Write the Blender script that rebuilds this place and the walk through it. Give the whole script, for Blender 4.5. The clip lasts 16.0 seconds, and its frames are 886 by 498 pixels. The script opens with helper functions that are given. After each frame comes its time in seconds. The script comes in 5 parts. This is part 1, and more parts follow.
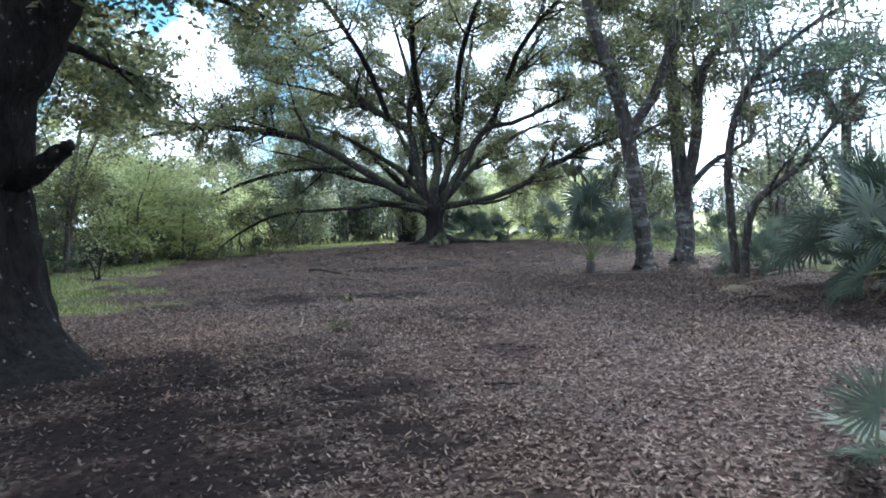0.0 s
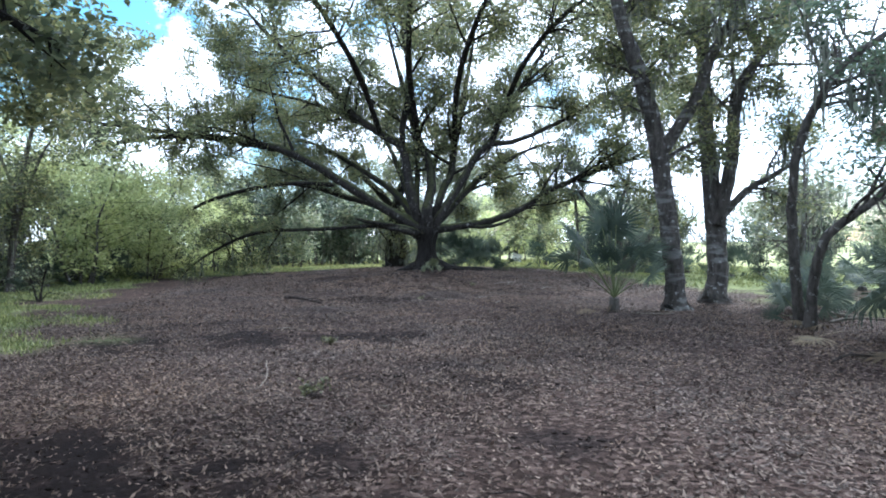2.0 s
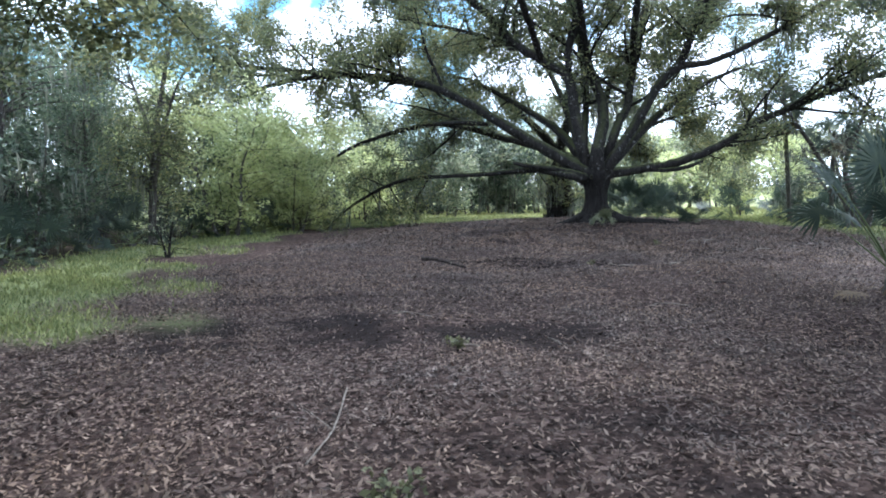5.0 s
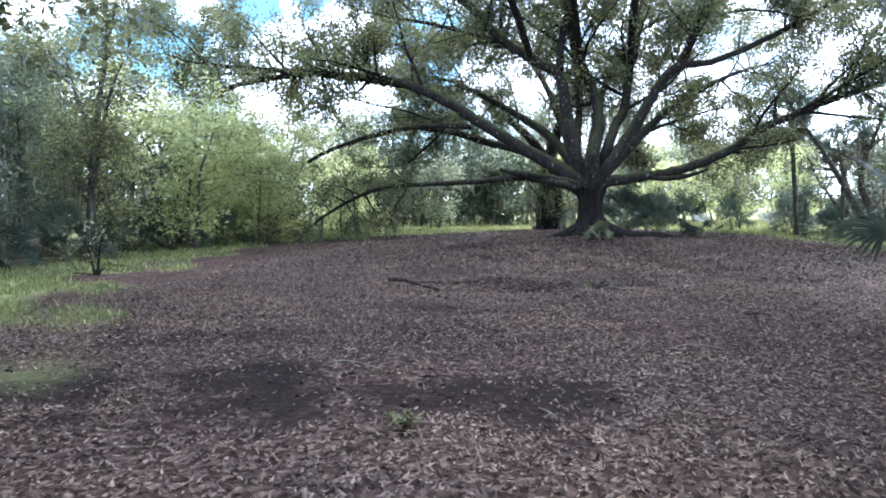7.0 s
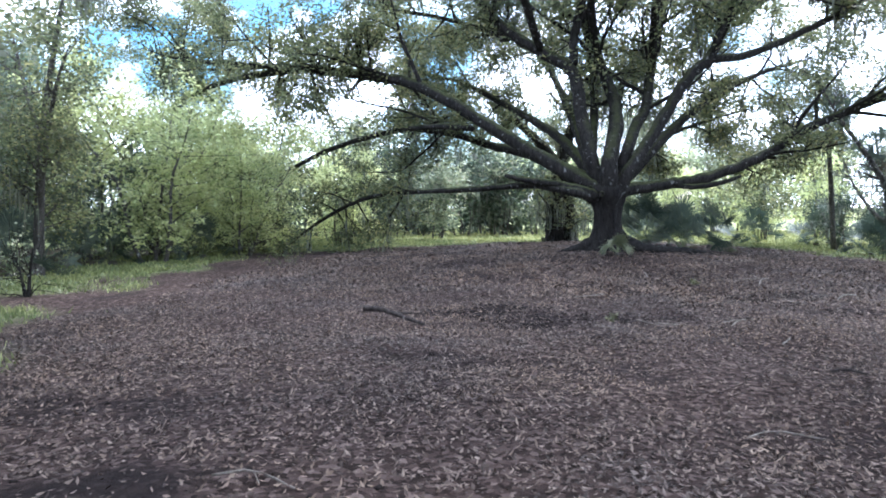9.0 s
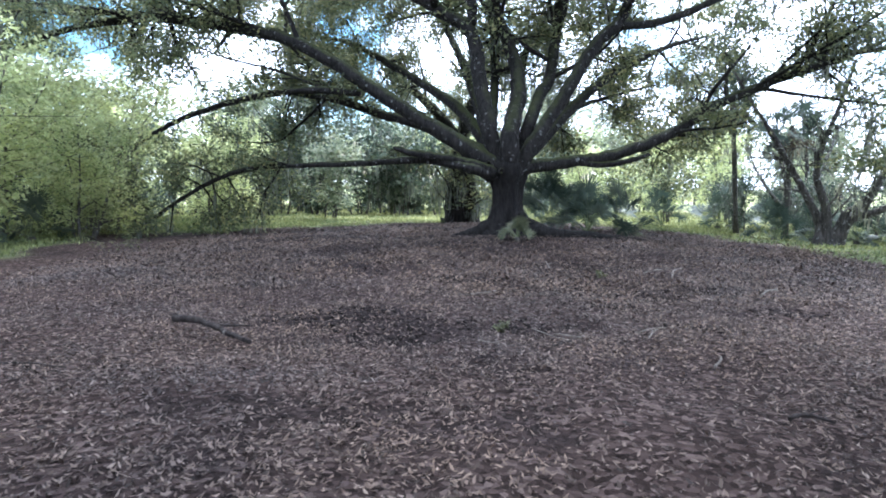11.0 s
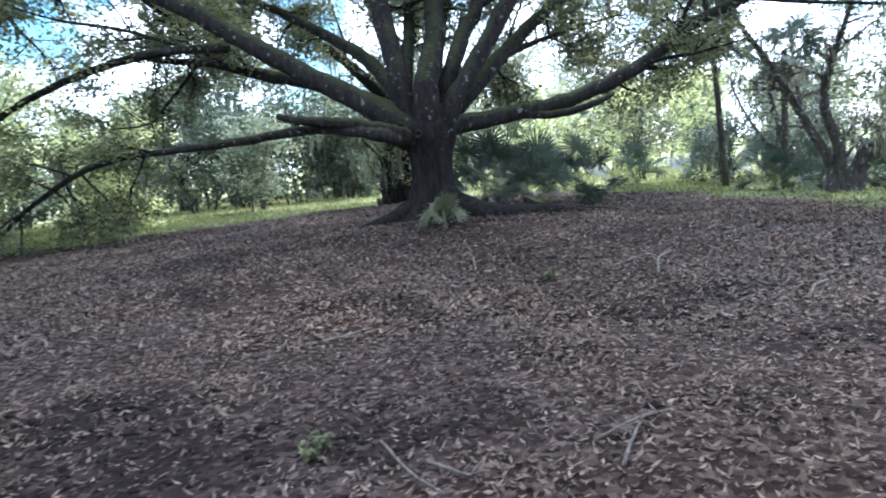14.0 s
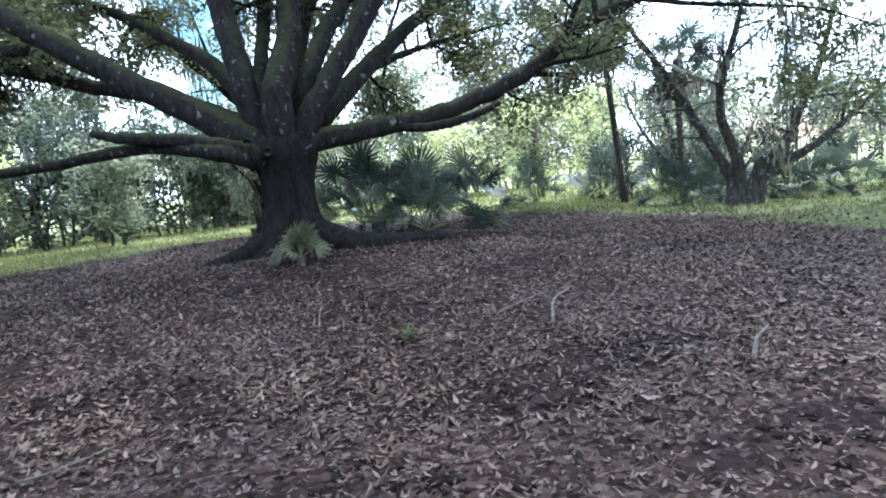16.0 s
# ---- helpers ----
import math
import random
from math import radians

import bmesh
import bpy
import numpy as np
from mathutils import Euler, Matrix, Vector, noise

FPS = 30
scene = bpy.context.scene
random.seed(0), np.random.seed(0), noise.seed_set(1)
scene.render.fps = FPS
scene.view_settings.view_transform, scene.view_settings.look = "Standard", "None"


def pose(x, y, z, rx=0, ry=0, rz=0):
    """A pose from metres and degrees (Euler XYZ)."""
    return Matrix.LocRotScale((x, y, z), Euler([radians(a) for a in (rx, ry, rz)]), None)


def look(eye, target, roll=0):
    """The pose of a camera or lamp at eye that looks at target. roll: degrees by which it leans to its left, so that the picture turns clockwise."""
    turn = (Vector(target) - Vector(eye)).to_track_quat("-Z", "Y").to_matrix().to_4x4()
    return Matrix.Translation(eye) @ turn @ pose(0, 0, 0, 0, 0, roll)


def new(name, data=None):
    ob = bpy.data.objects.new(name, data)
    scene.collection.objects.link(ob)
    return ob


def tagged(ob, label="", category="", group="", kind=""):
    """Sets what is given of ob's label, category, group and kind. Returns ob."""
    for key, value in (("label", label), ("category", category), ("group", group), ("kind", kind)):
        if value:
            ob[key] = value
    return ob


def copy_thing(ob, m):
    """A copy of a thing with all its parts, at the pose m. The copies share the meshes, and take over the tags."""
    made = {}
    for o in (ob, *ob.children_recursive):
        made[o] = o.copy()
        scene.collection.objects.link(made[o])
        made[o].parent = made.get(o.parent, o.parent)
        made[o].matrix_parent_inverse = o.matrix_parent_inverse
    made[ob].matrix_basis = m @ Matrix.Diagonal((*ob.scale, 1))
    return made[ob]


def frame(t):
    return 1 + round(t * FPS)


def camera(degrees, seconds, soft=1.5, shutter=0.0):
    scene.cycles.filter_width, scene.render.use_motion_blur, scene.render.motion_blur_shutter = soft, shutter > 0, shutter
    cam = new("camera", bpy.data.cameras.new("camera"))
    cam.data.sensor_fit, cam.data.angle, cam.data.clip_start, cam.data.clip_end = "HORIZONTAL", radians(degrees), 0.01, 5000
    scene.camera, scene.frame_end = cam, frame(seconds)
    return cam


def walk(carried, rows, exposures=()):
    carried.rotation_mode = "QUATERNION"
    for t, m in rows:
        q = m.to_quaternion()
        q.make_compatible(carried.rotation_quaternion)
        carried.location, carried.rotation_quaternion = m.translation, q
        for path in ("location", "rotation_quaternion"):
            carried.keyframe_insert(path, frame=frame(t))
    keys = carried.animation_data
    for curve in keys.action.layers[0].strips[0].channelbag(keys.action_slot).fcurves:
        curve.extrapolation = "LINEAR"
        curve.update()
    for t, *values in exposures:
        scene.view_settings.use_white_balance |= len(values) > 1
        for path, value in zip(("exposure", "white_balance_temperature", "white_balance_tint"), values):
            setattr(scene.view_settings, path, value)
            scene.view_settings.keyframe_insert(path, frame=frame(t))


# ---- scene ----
EXPOSURE = 1.0
cam = camera(69.06, 16.0, soft=1.85, shutter=0.2)
# seconds, x, y, z in metres, then tilt, roll and yaw in degrees
ROWS = [
    (0.0, 0.015, -0.315, 1.483, 87.34, 2.01, 1.82),
    (0.5, -0.118, 0.184, 1.496, 87.88, -1.14, 1.40),
    (1.0, -0.194, 0.743, 1.490, 86.44, 2.78, 2.65),
    (1.5, -0.312, 1.369, 1.521, 86.78, 0.18, -0.60),
    (2.0, -0.398, 1.947, 1.518, 89.39, 0.29, 0.40),
    (2.5, -0.414, 2.480, 1.531, 87.84, 1.29, 4.67),
    (3.0, -0.517, 3.010, 1.556, 86.11, 1.71, 3.41),
    (3.5, -0.435, 3.534, 1.509, 89.59, 2.82, 5.70),
    (4.0, -0.498, 4.100, 1.534, 87.10, -0.22, 9.31),
    (4.5, -0.600, 4.726, 1.574, 84.62, 0.75, 14.77),
    (7.0, -0.880, 7.321, 1.512, 85.69, 0.39, 13.83),
    (7.5, -0.954, 7.840, 1.550, 84.24, 1.36, 12.68),
    (8.0, -0.986, 8.255, 1.562, 84.87, 1.83, 17.13),
    (8.5, -1.032, 8.933, 1.596, 84.00, 0.45, 14.28),
    (9.0, -1.103, 9.394, 1.579, 86.29, 0.08, 14.63),
    (9.5, -1.072, 9.965, 1.583, 83.78, -0.52, 14.82),
    (10.0, -1.043, 10.481, 1.584, 84.29, -1.56, 5.61),
    (12.5, -0.659, 13.332, 1.536, 84.52, 0.94, 9.08),
    (13.0, -0.567, 13.964, 1.569, 83.17, 2.73, 8.77),
    (13.5, -0.387, 14.614, 1.473, 82.99, 5.70, 10.74),
    (14.0, -0.094, 15.236, 1.463, 82.06, 4.46, 4.62),
    (14.5, 0.121, 15.769, 1.425, 83.82, 5.73, 0.49),
    (15.0, 0.226, 16.180, 1.411, 83.24, 3.31, 1.99),
    (15.5, 0.328, 16.610, 1.400, 82.34, 3.10, -2.55),
    (16.0, 0.434, 17.000, 1.376, 83.27, 5.85, -3.58),
]
walk(cam, [(r[0], pose(*r[1:])) for r in ROWS], exposures=[(0.0, EXPOSURE + 0.22, 5260, 9), (1.5, EXPOSURE + 0.26, 5260, 9), (4.5, EXPOSURE + 0.3, 5260, 10), (7.0, EXPOSURE + 0.6, 5260, 14), (10.0, EXPOSURE + 0.7, 5210, 14), (12.5, EXPOSURE + 0.68, 5170, 13), (16.0, EXPOSURE + 0.64, 5110, 12)])

# ---- sky, sun ----
SUN_ELEVATION, SUN_AZIMUTH = 52.0, -28.0  # degrees; azimuth from +y towards -x
world = bpy.data.worlds.new("sky")
scene.world = world
world.use_nodes = True
wt = world.node_tree
wt.nodes.clear()
w_out = wt.nodes.new("ShaderNodeOutputWorld")
w_mix = wt.nodes.new("ShaderNodeMixShader")
w_blue = wt.nodes.new("ShaderNodeBackground")
w_cloud = wt.nodes.new("ShaderNodeBackground")
w_sky = wt.nodes.new("ShaderNodeTexSky")
w_sky.sky_type = "NISHITA"
w_sky.sun_disc = False
w_sky.sun_elevation = radians(SUN_ELEVATION)
w_sky.sun_rotation = radians(-SUN_AZIMUTH)
w_blue.inputs["Strength"].default_value = 0.105
w_cloud.inputs["Color"].default_value = (0.93, 0.97, 1.0, 1)
w_cloud.inputs["Strength"].default_value = 1.9
w_co = wt.nodes.new("ShaderNodeTexCoord")
w_noise = wt.nodes.new("ShaderNodeTexNoise")
w_noise.inputs["Scale"].default_value = 4.5
w_noise.inputs["Detail"].default_value = 7
w_noise.inputs["Roughness"].default_value = 0.6
w_ramp = wt.nodes.new("ShaderNodeValToRGB")
w_ramp.color_ramp.elements[0].position = 0.41
w_ramp.color_ramp.elements[1].position = 0.52
wt.links.new(w_co.outputs["Generated"], w_noise.inputs["Vector"])
wt.links.new(w_noise.outputs["Fac"], w_ramp.inputs["Fac"])
w_deep = wt.nodes.new("ShaderNodeHueSaturation")
w_deep.inputs["Saturation"].default_value = 1.25
w_deep.inputs["Hue"].default_value = 0.47
wt.links.new(w_sky.outputs["Color"], w_deep.inputs["Color"])
wt.links.new(w_deep.outputs["Color"], w_blue.inputs["Color"])
wt.links.new(w_ramp.outputs["Color"], w_mix.inputs["Fac"])
wt.links.new(w_blue.outputs["Background"], w_mix.inputs[1])
wt.links.new(w_cloud.outputs["Background"], w_mix.inputs[2])
wt.links.new(w_mix.outputs["Shader"], w_out.inputs["Surface"])

sun_data = bpy.data.lights.new("sun", "SUN")
sun_data.energy = 3.2
sun_data.angle = radians(14)
sun_data.color = (1.0, 0.95, 0.86)
sun = new("sun", sun_data)
_e, _a = radians(SUN_ELEVATION), radians(SUN_AZIMUTH)
sun.matrix_world = look((0, 0, 0), (math.sin(_a) * math.cos(_e), -math.cos(_a) * math.cos(_e), -math.sin(_e)))
sun.location = (40, -20, 60)


# ---- materials ----
def material(name):
    m = bpy.data.materials.new(name)
    m.use_nodes = True
    t = m.node_tree
    return m, t, t.nodes["Principled BSDF"]


def ramp(t, stops):
    r = t.nodes.new("ShaderNodeValToRGB")
    el = r.color_ramp.elements
    while len(el) < len(stops):
        el.new(0.5)
    for e, (p, c) in zip(el, stops):
        e.position, e.color = p, (*c, 1)
    return r


def tex_noise(t, scale, detail=5.0, rough=0.6, stretch=None):
    co = t.nodes.new("ShaderNodeTexCoord")
    n = t.nodes.new("ShaderNodeTexNoise")
    n.inputs["Scale"].default_value = scale
    n.inputs["Detail"].default_value = detail
    n.inputs["Roughness"].default_value = rough
    if stretch:
        mp = t.nodes.new("ShaderNodeMapping")
        mp.inputs["Scale"].default_value = stretch
        t.links.new(co.outputs["Object"], mp.inputs["Vector"])
        t.links.new(mp.outputs["Vector"], n.inputs["Vector"])
    else:
        t.links.new(co.outputs["Object"], n.inputs["Vector"])
    return n


def mix_colour(t, fac, a, b, blend="MIX"):
    m = t.nodes.new("ShaderNodeMix")
    m.data_type = "RGBA"
    m.blend_type = blend
    for sock, v in ((m.inputs[0], fac), (m.inputs[6], a), (m.inputs[7], b)):
        if hasattr(v, "links"):
            t.links.new(v, sock)
        elif isinstance(v, float):
            sock.default_value = v
        else:
            sock.default_value = (*v, 1)
    return m.outputs[2]


def add_bump(t, bsdf, height, strength, distance=0.02):
    b = t.nodes.new("ShaderNodeBump")
    b.inputs["Strength"].default_value = strength
    b.inputs["Distance"].default_value = distance
    t.links.new(height, b.inputs["Height"])
    t.links.new(b.outputs["Normal"], bsdf.inputs["Normal"])


def leaf_material(name, stops, glow=0.35, rough=0.5, object_random=False, gloss=0.3):
    """Thin leaves: colour varies from leaf to leaf and in soft drifts; part of the light passes through."""
    m, t, bsdf = material(name)
    g = t.nodes.new("ShaderNodeNewGeometry")
    r = ramp(t, stops)
    if object_random:
        g = t.nodes.new("ShaderNodeObjectInfo")
        t.links.new(g.outputs["Random"], r.inputs["Fac"])
    else:
        t.links.new(g.outputs["Random Per Island"], r.inputs["Fac"])
    n = tex_noise(t, 6.0 if object_random else 0.45, 3)
    hue = ramp(t, [(0.3, (0.72, 0.78, 0.8)), (0.7, (1.2, 1.15, 0.95))])
    t.links.new(n.outputs["Fac"], hue.inputs["Fac"])
    col = mix_colour(t, 1.0, r.outputs["Color"], hue.outputs["Color"], "MULTIPLY")
    t.links.new(col, bsdf.inputs["Base Color"])
    bsdf.inputs["Roughness"].default_value = rough
    bsdf.inputs["Specular IOR Level"].default_value = gloss
    tr = t.nodes.new("ShaderNodeBsdfTranslucent")
    t.links.new(col, tr.inputs["Color"])
    mx = t.nodes.new("ShaderNodeMixShader")
    mx.inputs[0].default_value = glow
    t.links.new(bsdf.outputs[0], mx.inputs[1])
    t.links.new(tr.outputs[0], mx.inputs[2])
    t.links.new(mx.outputs[0], t.nodes["Material Output"].inputs["Surface"])
    return m


def bark_material(name, dark, light, lichen, lichen_at=0.6, moss=None, bands=False):
    """Furrowed bark with pale lichen spots and, on some trees, green moss on the upper sides."""
    m, t, bsdf = material(name)
    n = tex_noise(t, 13.0, 8, 0.72, (1, 1, 0.28))
    r = ramp(t, [(0.36, dark), (0.66, light)])
    t.links.new(n.outputs["Fac"], r.inputs["Fac"])
    spots = tex_noise(t, 9.0, 3, 0.6)
    rs = ramp(t, [(lichen_at, (0, 0, 0)), (lichen_at + 0.05, (1, 1, 1))])
    t.links.new(spots.outputs["Fac"], rs.inputs["Fac"])
    col = mix_colour(t, rs.outputs["Color"], r.outputs["Color"], lichen)
    if bands:
        ring = tex_noise(t, 2.4, 3, 0.5, (0.8, 0.8, 2.6))
        rb = ramp(t, [(0.56, (0, 0, 0)), (0.66, (0.42, 0.42, 0.42))])
        t.links.new(ring.outputs["Fac"], rb.inputs["Fac"])
        col = mix_colour(t, rb.outputs["Color"], col, lichen)
    if moss:
        g = t.nodes.new("ShaderNodeNewGeometry")
        sep = t.nodes.new("ShaderNodeSeparateXYZ")
        t.links.new(g.outputs["Normal"], sep.inputs[0])
        mn = tex_noise(t, 2.2, 5)
        mul = t.nodes.new("ShaderNodeMath")
        mul.operation = "MULTIPLY"
        t.links.new(sep.outputs["Z"], mul.inputs[0])
        t.links.new(mn.outputs["Fac"], mul.inputs[1])
        rm = ramp(t, [(0.2, (0, 0, 0)), (0.42, (0.85, 0.85, 0.85))])
        t.links.new(mul.outputs[0], rm.inputs["Fac"])
        col = mix_colour(t, rm.outputs["Color"], col, moss)
    t.links.new(col, bsdf.inputs["Base Color"])
    bsdf.inputs["Roughness"].default_value = 0.9
    bsdf.inputs["Specular IOR Level"].default_value = 0.15
    add_bump(t, bsdf, n.outputs["Fac"], 1.0, 0.08)
    return m


OAK_LEAF = leaf_material("oak_leaf", [(0.0, (0.08, 0.092, 0.053)), (0.45, (0.153, 0.167, 0.09)), (0.85, (0.242, 0.25, 0.125)), (1.0, (0.36, 0.325, 0.15))], 0.52)
# Paler than real leaves: sunlight on the shrubs is put into this colour.
SUNLIT_LEAF = leaf_material("sunlit_leaf", [(0.0, (0.32, 0.35, 0.16)), (0.5, (0.51, 0.54, 0.27)), (1.0, (0.64, 0.65, 0.38))], 0.75)
# Greyed and paled: haze over the distance is put into the leaf colour.
HAZY_LEAF = leaf_material("hazy_leaf", [(0.0, (0.132, 0.154, 0.1064)), (0.5, (0.231, 0.2585, 0.1736)), (0.85, (0.341, 0.363, 0.2464)), (1.0, (0.396, 0.363, 0.2912))], 0.45)
DARK_LEAF = leaf_material("dark_leaf", [(0.0, (0.06, 0.09, 0.06)), (0.6, (0.11, 0.15, 0.1)), (1.0, (0.2, 0.23, 0.15))], 0.4)
MOSS_GREY = leaf_material("grey_moss", [(0.0, (0.13, 0.13, 0.112)), (0.6, (0.2, 0.205, 0.175)), (1.0, (0.28, 0.285, 0.245))], 0.4, 0.9)
FROND_GREEN = leaf_material("frond_green", [(0.0, (0.04, 0.057, 0.047)), (0.6, (0.071, 0.093, 0.076)), (1.0, (0.128, 0.149, 0.12))], 0.35, 0.52, True, 0.2)
THICKET_LEAF = leaf_material("thicket_leaf", [(0.0, (0.04, 0.06, 0.04)), (0.6, (0.075, 0.1, 0.066)), (1.0, (0.13, 0.155, 0.1))], 0.35)
FROND_PALE = leaf_material("frond_pale", [(0.0, (0.08, 0.09, 0.05)), (0.6, (0.13, 0.14, 0.085)), (1.0, (0.2, 0.2, 0.14))], 0.3, 0.45, True)
FROND_DEAD = leaf_material("frond_dead", [(0.0, (0.075, 0.057, 0.042)), (0.6, (0.135, 0.105, 0.078)), (1.0, (0.24, 0.2, 0.155))], 0.2, 0.8, True, 0.1)
STALK = leaf_material("frond_stalk", [(0.0, (0.09, 0.11, 0.05)), (1.0, (0.16, 0.18, 0.085))], 0.0, 0.45)
GRASS = leaf_material("grass_blade", [(0.0, (0.11, 0.125, 0.052)), (0.6, (0.215, 0.24, 0.1)), (1.0, (0.35, 0.35, 0.17))], 0.3, 0.6)
LITTER = leaf_material("fallen_leaf", [(0.0, (0.026, 0.0176, 0.0149)), (0.4, (0.073, 0.0498, 0.042)), (0.7, (0.127, 0.0888, 0.0752)), (0.94, (0.185, 0.1345, 0.116)), (1.0, (0.24, 0.183, 0.16))], 0.05, 0.7, gloss=0.22)
RED_LITTER = leaf_material("russet_leaf", [(0.0, (0.07, 0.0375, 0.028)), (1.0, (0.133, 0.07125, 0.048))], 0.1, 0.7)
SEEDLING_LEAF = leaf_material("seedling_leaf", [(0.0, (0.075, 0.078, 0.04)), (1.0, (0.15, 0.148, 0.075))], 0.25)
OAK_BARK = bark_material("oak_bark", (0.0075, 0.0065, 0.006), (0.037, 0.032, 0.029), (0.14, 0.138, 0.13), 0.63, (0.052, 0.058, 0.021))
# Oak bark without moss, darkened for the crown's shade on trunk and roots.
SHADED_BARK = bark_material("shaded_trunk_bark", (0.006, 0.0052, 0.0048), (0.028, 0.024, 0.022), (0.1, 0.098, 0.092), 0.68)
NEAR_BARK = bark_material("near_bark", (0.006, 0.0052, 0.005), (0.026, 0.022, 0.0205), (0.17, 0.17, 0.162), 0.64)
GREY_BARK = bark_material("grey_bark", (0.034, 0.03, 0.0275), (0.135, 0.12, 0.108), (0.29, 0.286, 0.27), 0.6)
BANDED_BARK = bark_material("banded_bark", (0.034, 0.03, 0.0275), (0.125, 0.112, 0.102), (0.32, 0.32, 0.31), 0.62, bands=True)
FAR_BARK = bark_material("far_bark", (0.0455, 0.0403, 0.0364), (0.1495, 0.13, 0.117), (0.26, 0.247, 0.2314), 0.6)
TWIG_BARK = bark_material("twig_bark", (0.045, 0.04, 0.036), (0.13, 0.115, 0.1), (0.22, 0.21, 0.2), 0.62)
DRY_STICK = bark_material("dry_stick", (0.14, 0.12, 0.1), (0.29, 0.255, 0.22), (0.36, 0.33, 0.29), 0.62)
DARK_STICK = bark_material("dark_stick", (0.025, 0.02, 0.018), (0.08, 0.065, 0.058), (0.2, 0.18, 0.16), 0.68)
PALM_BARK = bark_material("palm_bark", (0.0455, 0.0408, 0.035), (0.13, 0.119, 0.105), (0.195, 0.1904, 0.175), 0.64)


def ground_material():
    """Brown leaf litter over dark soil; short grass where the grass attribute is high."""
    m, t, bsdf = material("leaf_strewn_ground")
    co = t.nodes.new("ShaderNodeTexCoord")
    v = t.nodes.new("ShaderNodeTexVoronoi")
    v.inputs["Scale"].default_value = 24
    t.links.new(co.outputs["Object"], v.inputs["Vector"])
    sep = t.nodes.new("ShaderNodeSeparateColor")
    t.links.new(v.outputs["Color"], sep.inputs[0])
    r = ramp(t, [(0.0, (0.0155, 0.0104, 0.0087)), (0.5, (0.04, 0.0275, 0.023)), (0.85, (0.073, 0.0515, 0.0435)), (1.0, (0.13, 0.097, 0.083))])
    t.links.new(sep.outputs[0], r.inputs["Fac"])
    n1 = tex_noise(t, 0.55, 4, 0.6)
    soil = ramp(t, [(0.57, (0, 0, 0)), (0.68, (0.75, 0.75, 0.75))])
    t.links.new(n1.outputs["Fac"], soil.inputs["Fac"])
    col = mix_colour(t, soil.outputs["Color"], r.outputs["Color"], (0.019, 0.0142, 0.0135))
    bare_and_shade = t.nodes.new("ShaderNodeAttribute")
    bare_and_shade.attribute_name = "bare_and_shade"
    # Darkens dug soil, and paints the oaks' shade on the ground.
    col = mix_colour(t, bare_and_shade.outputs["Fac"], col, (0.012, 0.009, 0.0088))
    n3 = tex_noise(t, 0.16, 2)
    big = ramp(t, [(0.35, (0.82, 0.82, 0.86)), (0.65, (1.12, 1.08, 1.05))])
    t.links.new(n3.outputs["Fac"], big.inputs["Fac"])
    col = mix_colour(t, 1.0, col, big.outputs["Color"], "MULTIPLY")
    at = t.nodes.new("ShaderNodeAttribute")
    at.attribute_name = "grass"
    n2 = tex_noise(t, 3.0, 6, 0.7)
    gr = ramp(t, [(0.3, (0.085, 0.09, 0.045)), (0.6, (0.18, 0.2, 0.085)), (0.8, (0.28, 0.285, 0.14))])
    t.links.new(n2.outputs["Fac"], gr.inputs["Fac"])
    col = mix_colour(t, at.outputs["Fac"], col, gr.outputs["Color"])
    # No drier grass: sunlight on the meadow is put into these tones.
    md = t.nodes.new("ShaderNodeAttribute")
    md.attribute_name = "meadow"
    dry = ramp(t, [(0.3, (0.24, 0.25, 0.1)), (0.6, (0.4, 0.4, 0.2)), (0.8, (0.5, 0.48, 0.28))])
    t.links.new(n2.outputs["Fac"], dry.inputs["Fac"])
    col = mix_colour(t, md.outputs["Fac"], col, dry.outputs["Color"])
    t.links.new(col, bsdf.inputs["Base Color"])
    bsdf.inputs["Roughness"].default_value = 0.95
    bsdf.inputs["Specular IOR Level"].default_value = 0.06
    n4 = tex_noise(t, 30.0, 5, 0.7)
    add_bump(t, bsdf, n4.outputs["Fac"], 0.8, 0.03)
    return m


GROUND = ground_material()


# ---- geometry helpers ----
def grid_mesh(name, verts, faces, mats, slots=None):
    """A mesh from arrays: verts (n, 3), faces a list of arrays (m, 3) or (m, 4)."""
    me = bpy.data.meshes.new(name)
    verts = np.asarray(verts, dtype=np.float32)
    faces = [np.asarray(f, dtype=np.int32) for f in faces if len(f)]
    me.vertices.add(len(verts))
    me.vertices.foreach_set("co", verts.ravel())
    loops = np.concatenate([f.ravel() for f in faces])
    sizes = np.concatenate([np.full(len(f), f.shape[1], dtype=np.int32) for f in faces])
    me.loops.add(len(loops))
    me.loops.foreach_set("vertex_index", loops)
    me.polygons.add(len(sizes))
    me.polygons.foreach_set("loop_start", np.concatenate([[0], np.cumsum(sizes)[:-1]]).astype(np.int32))
    for mt in mats:
        me.materials.append(mt)
    if slots is not None:
        me.polygons.foreach_set("material_index", np.asarray(slots, dtype=np.int32))
    me.update(calc_edges=True)
    return me


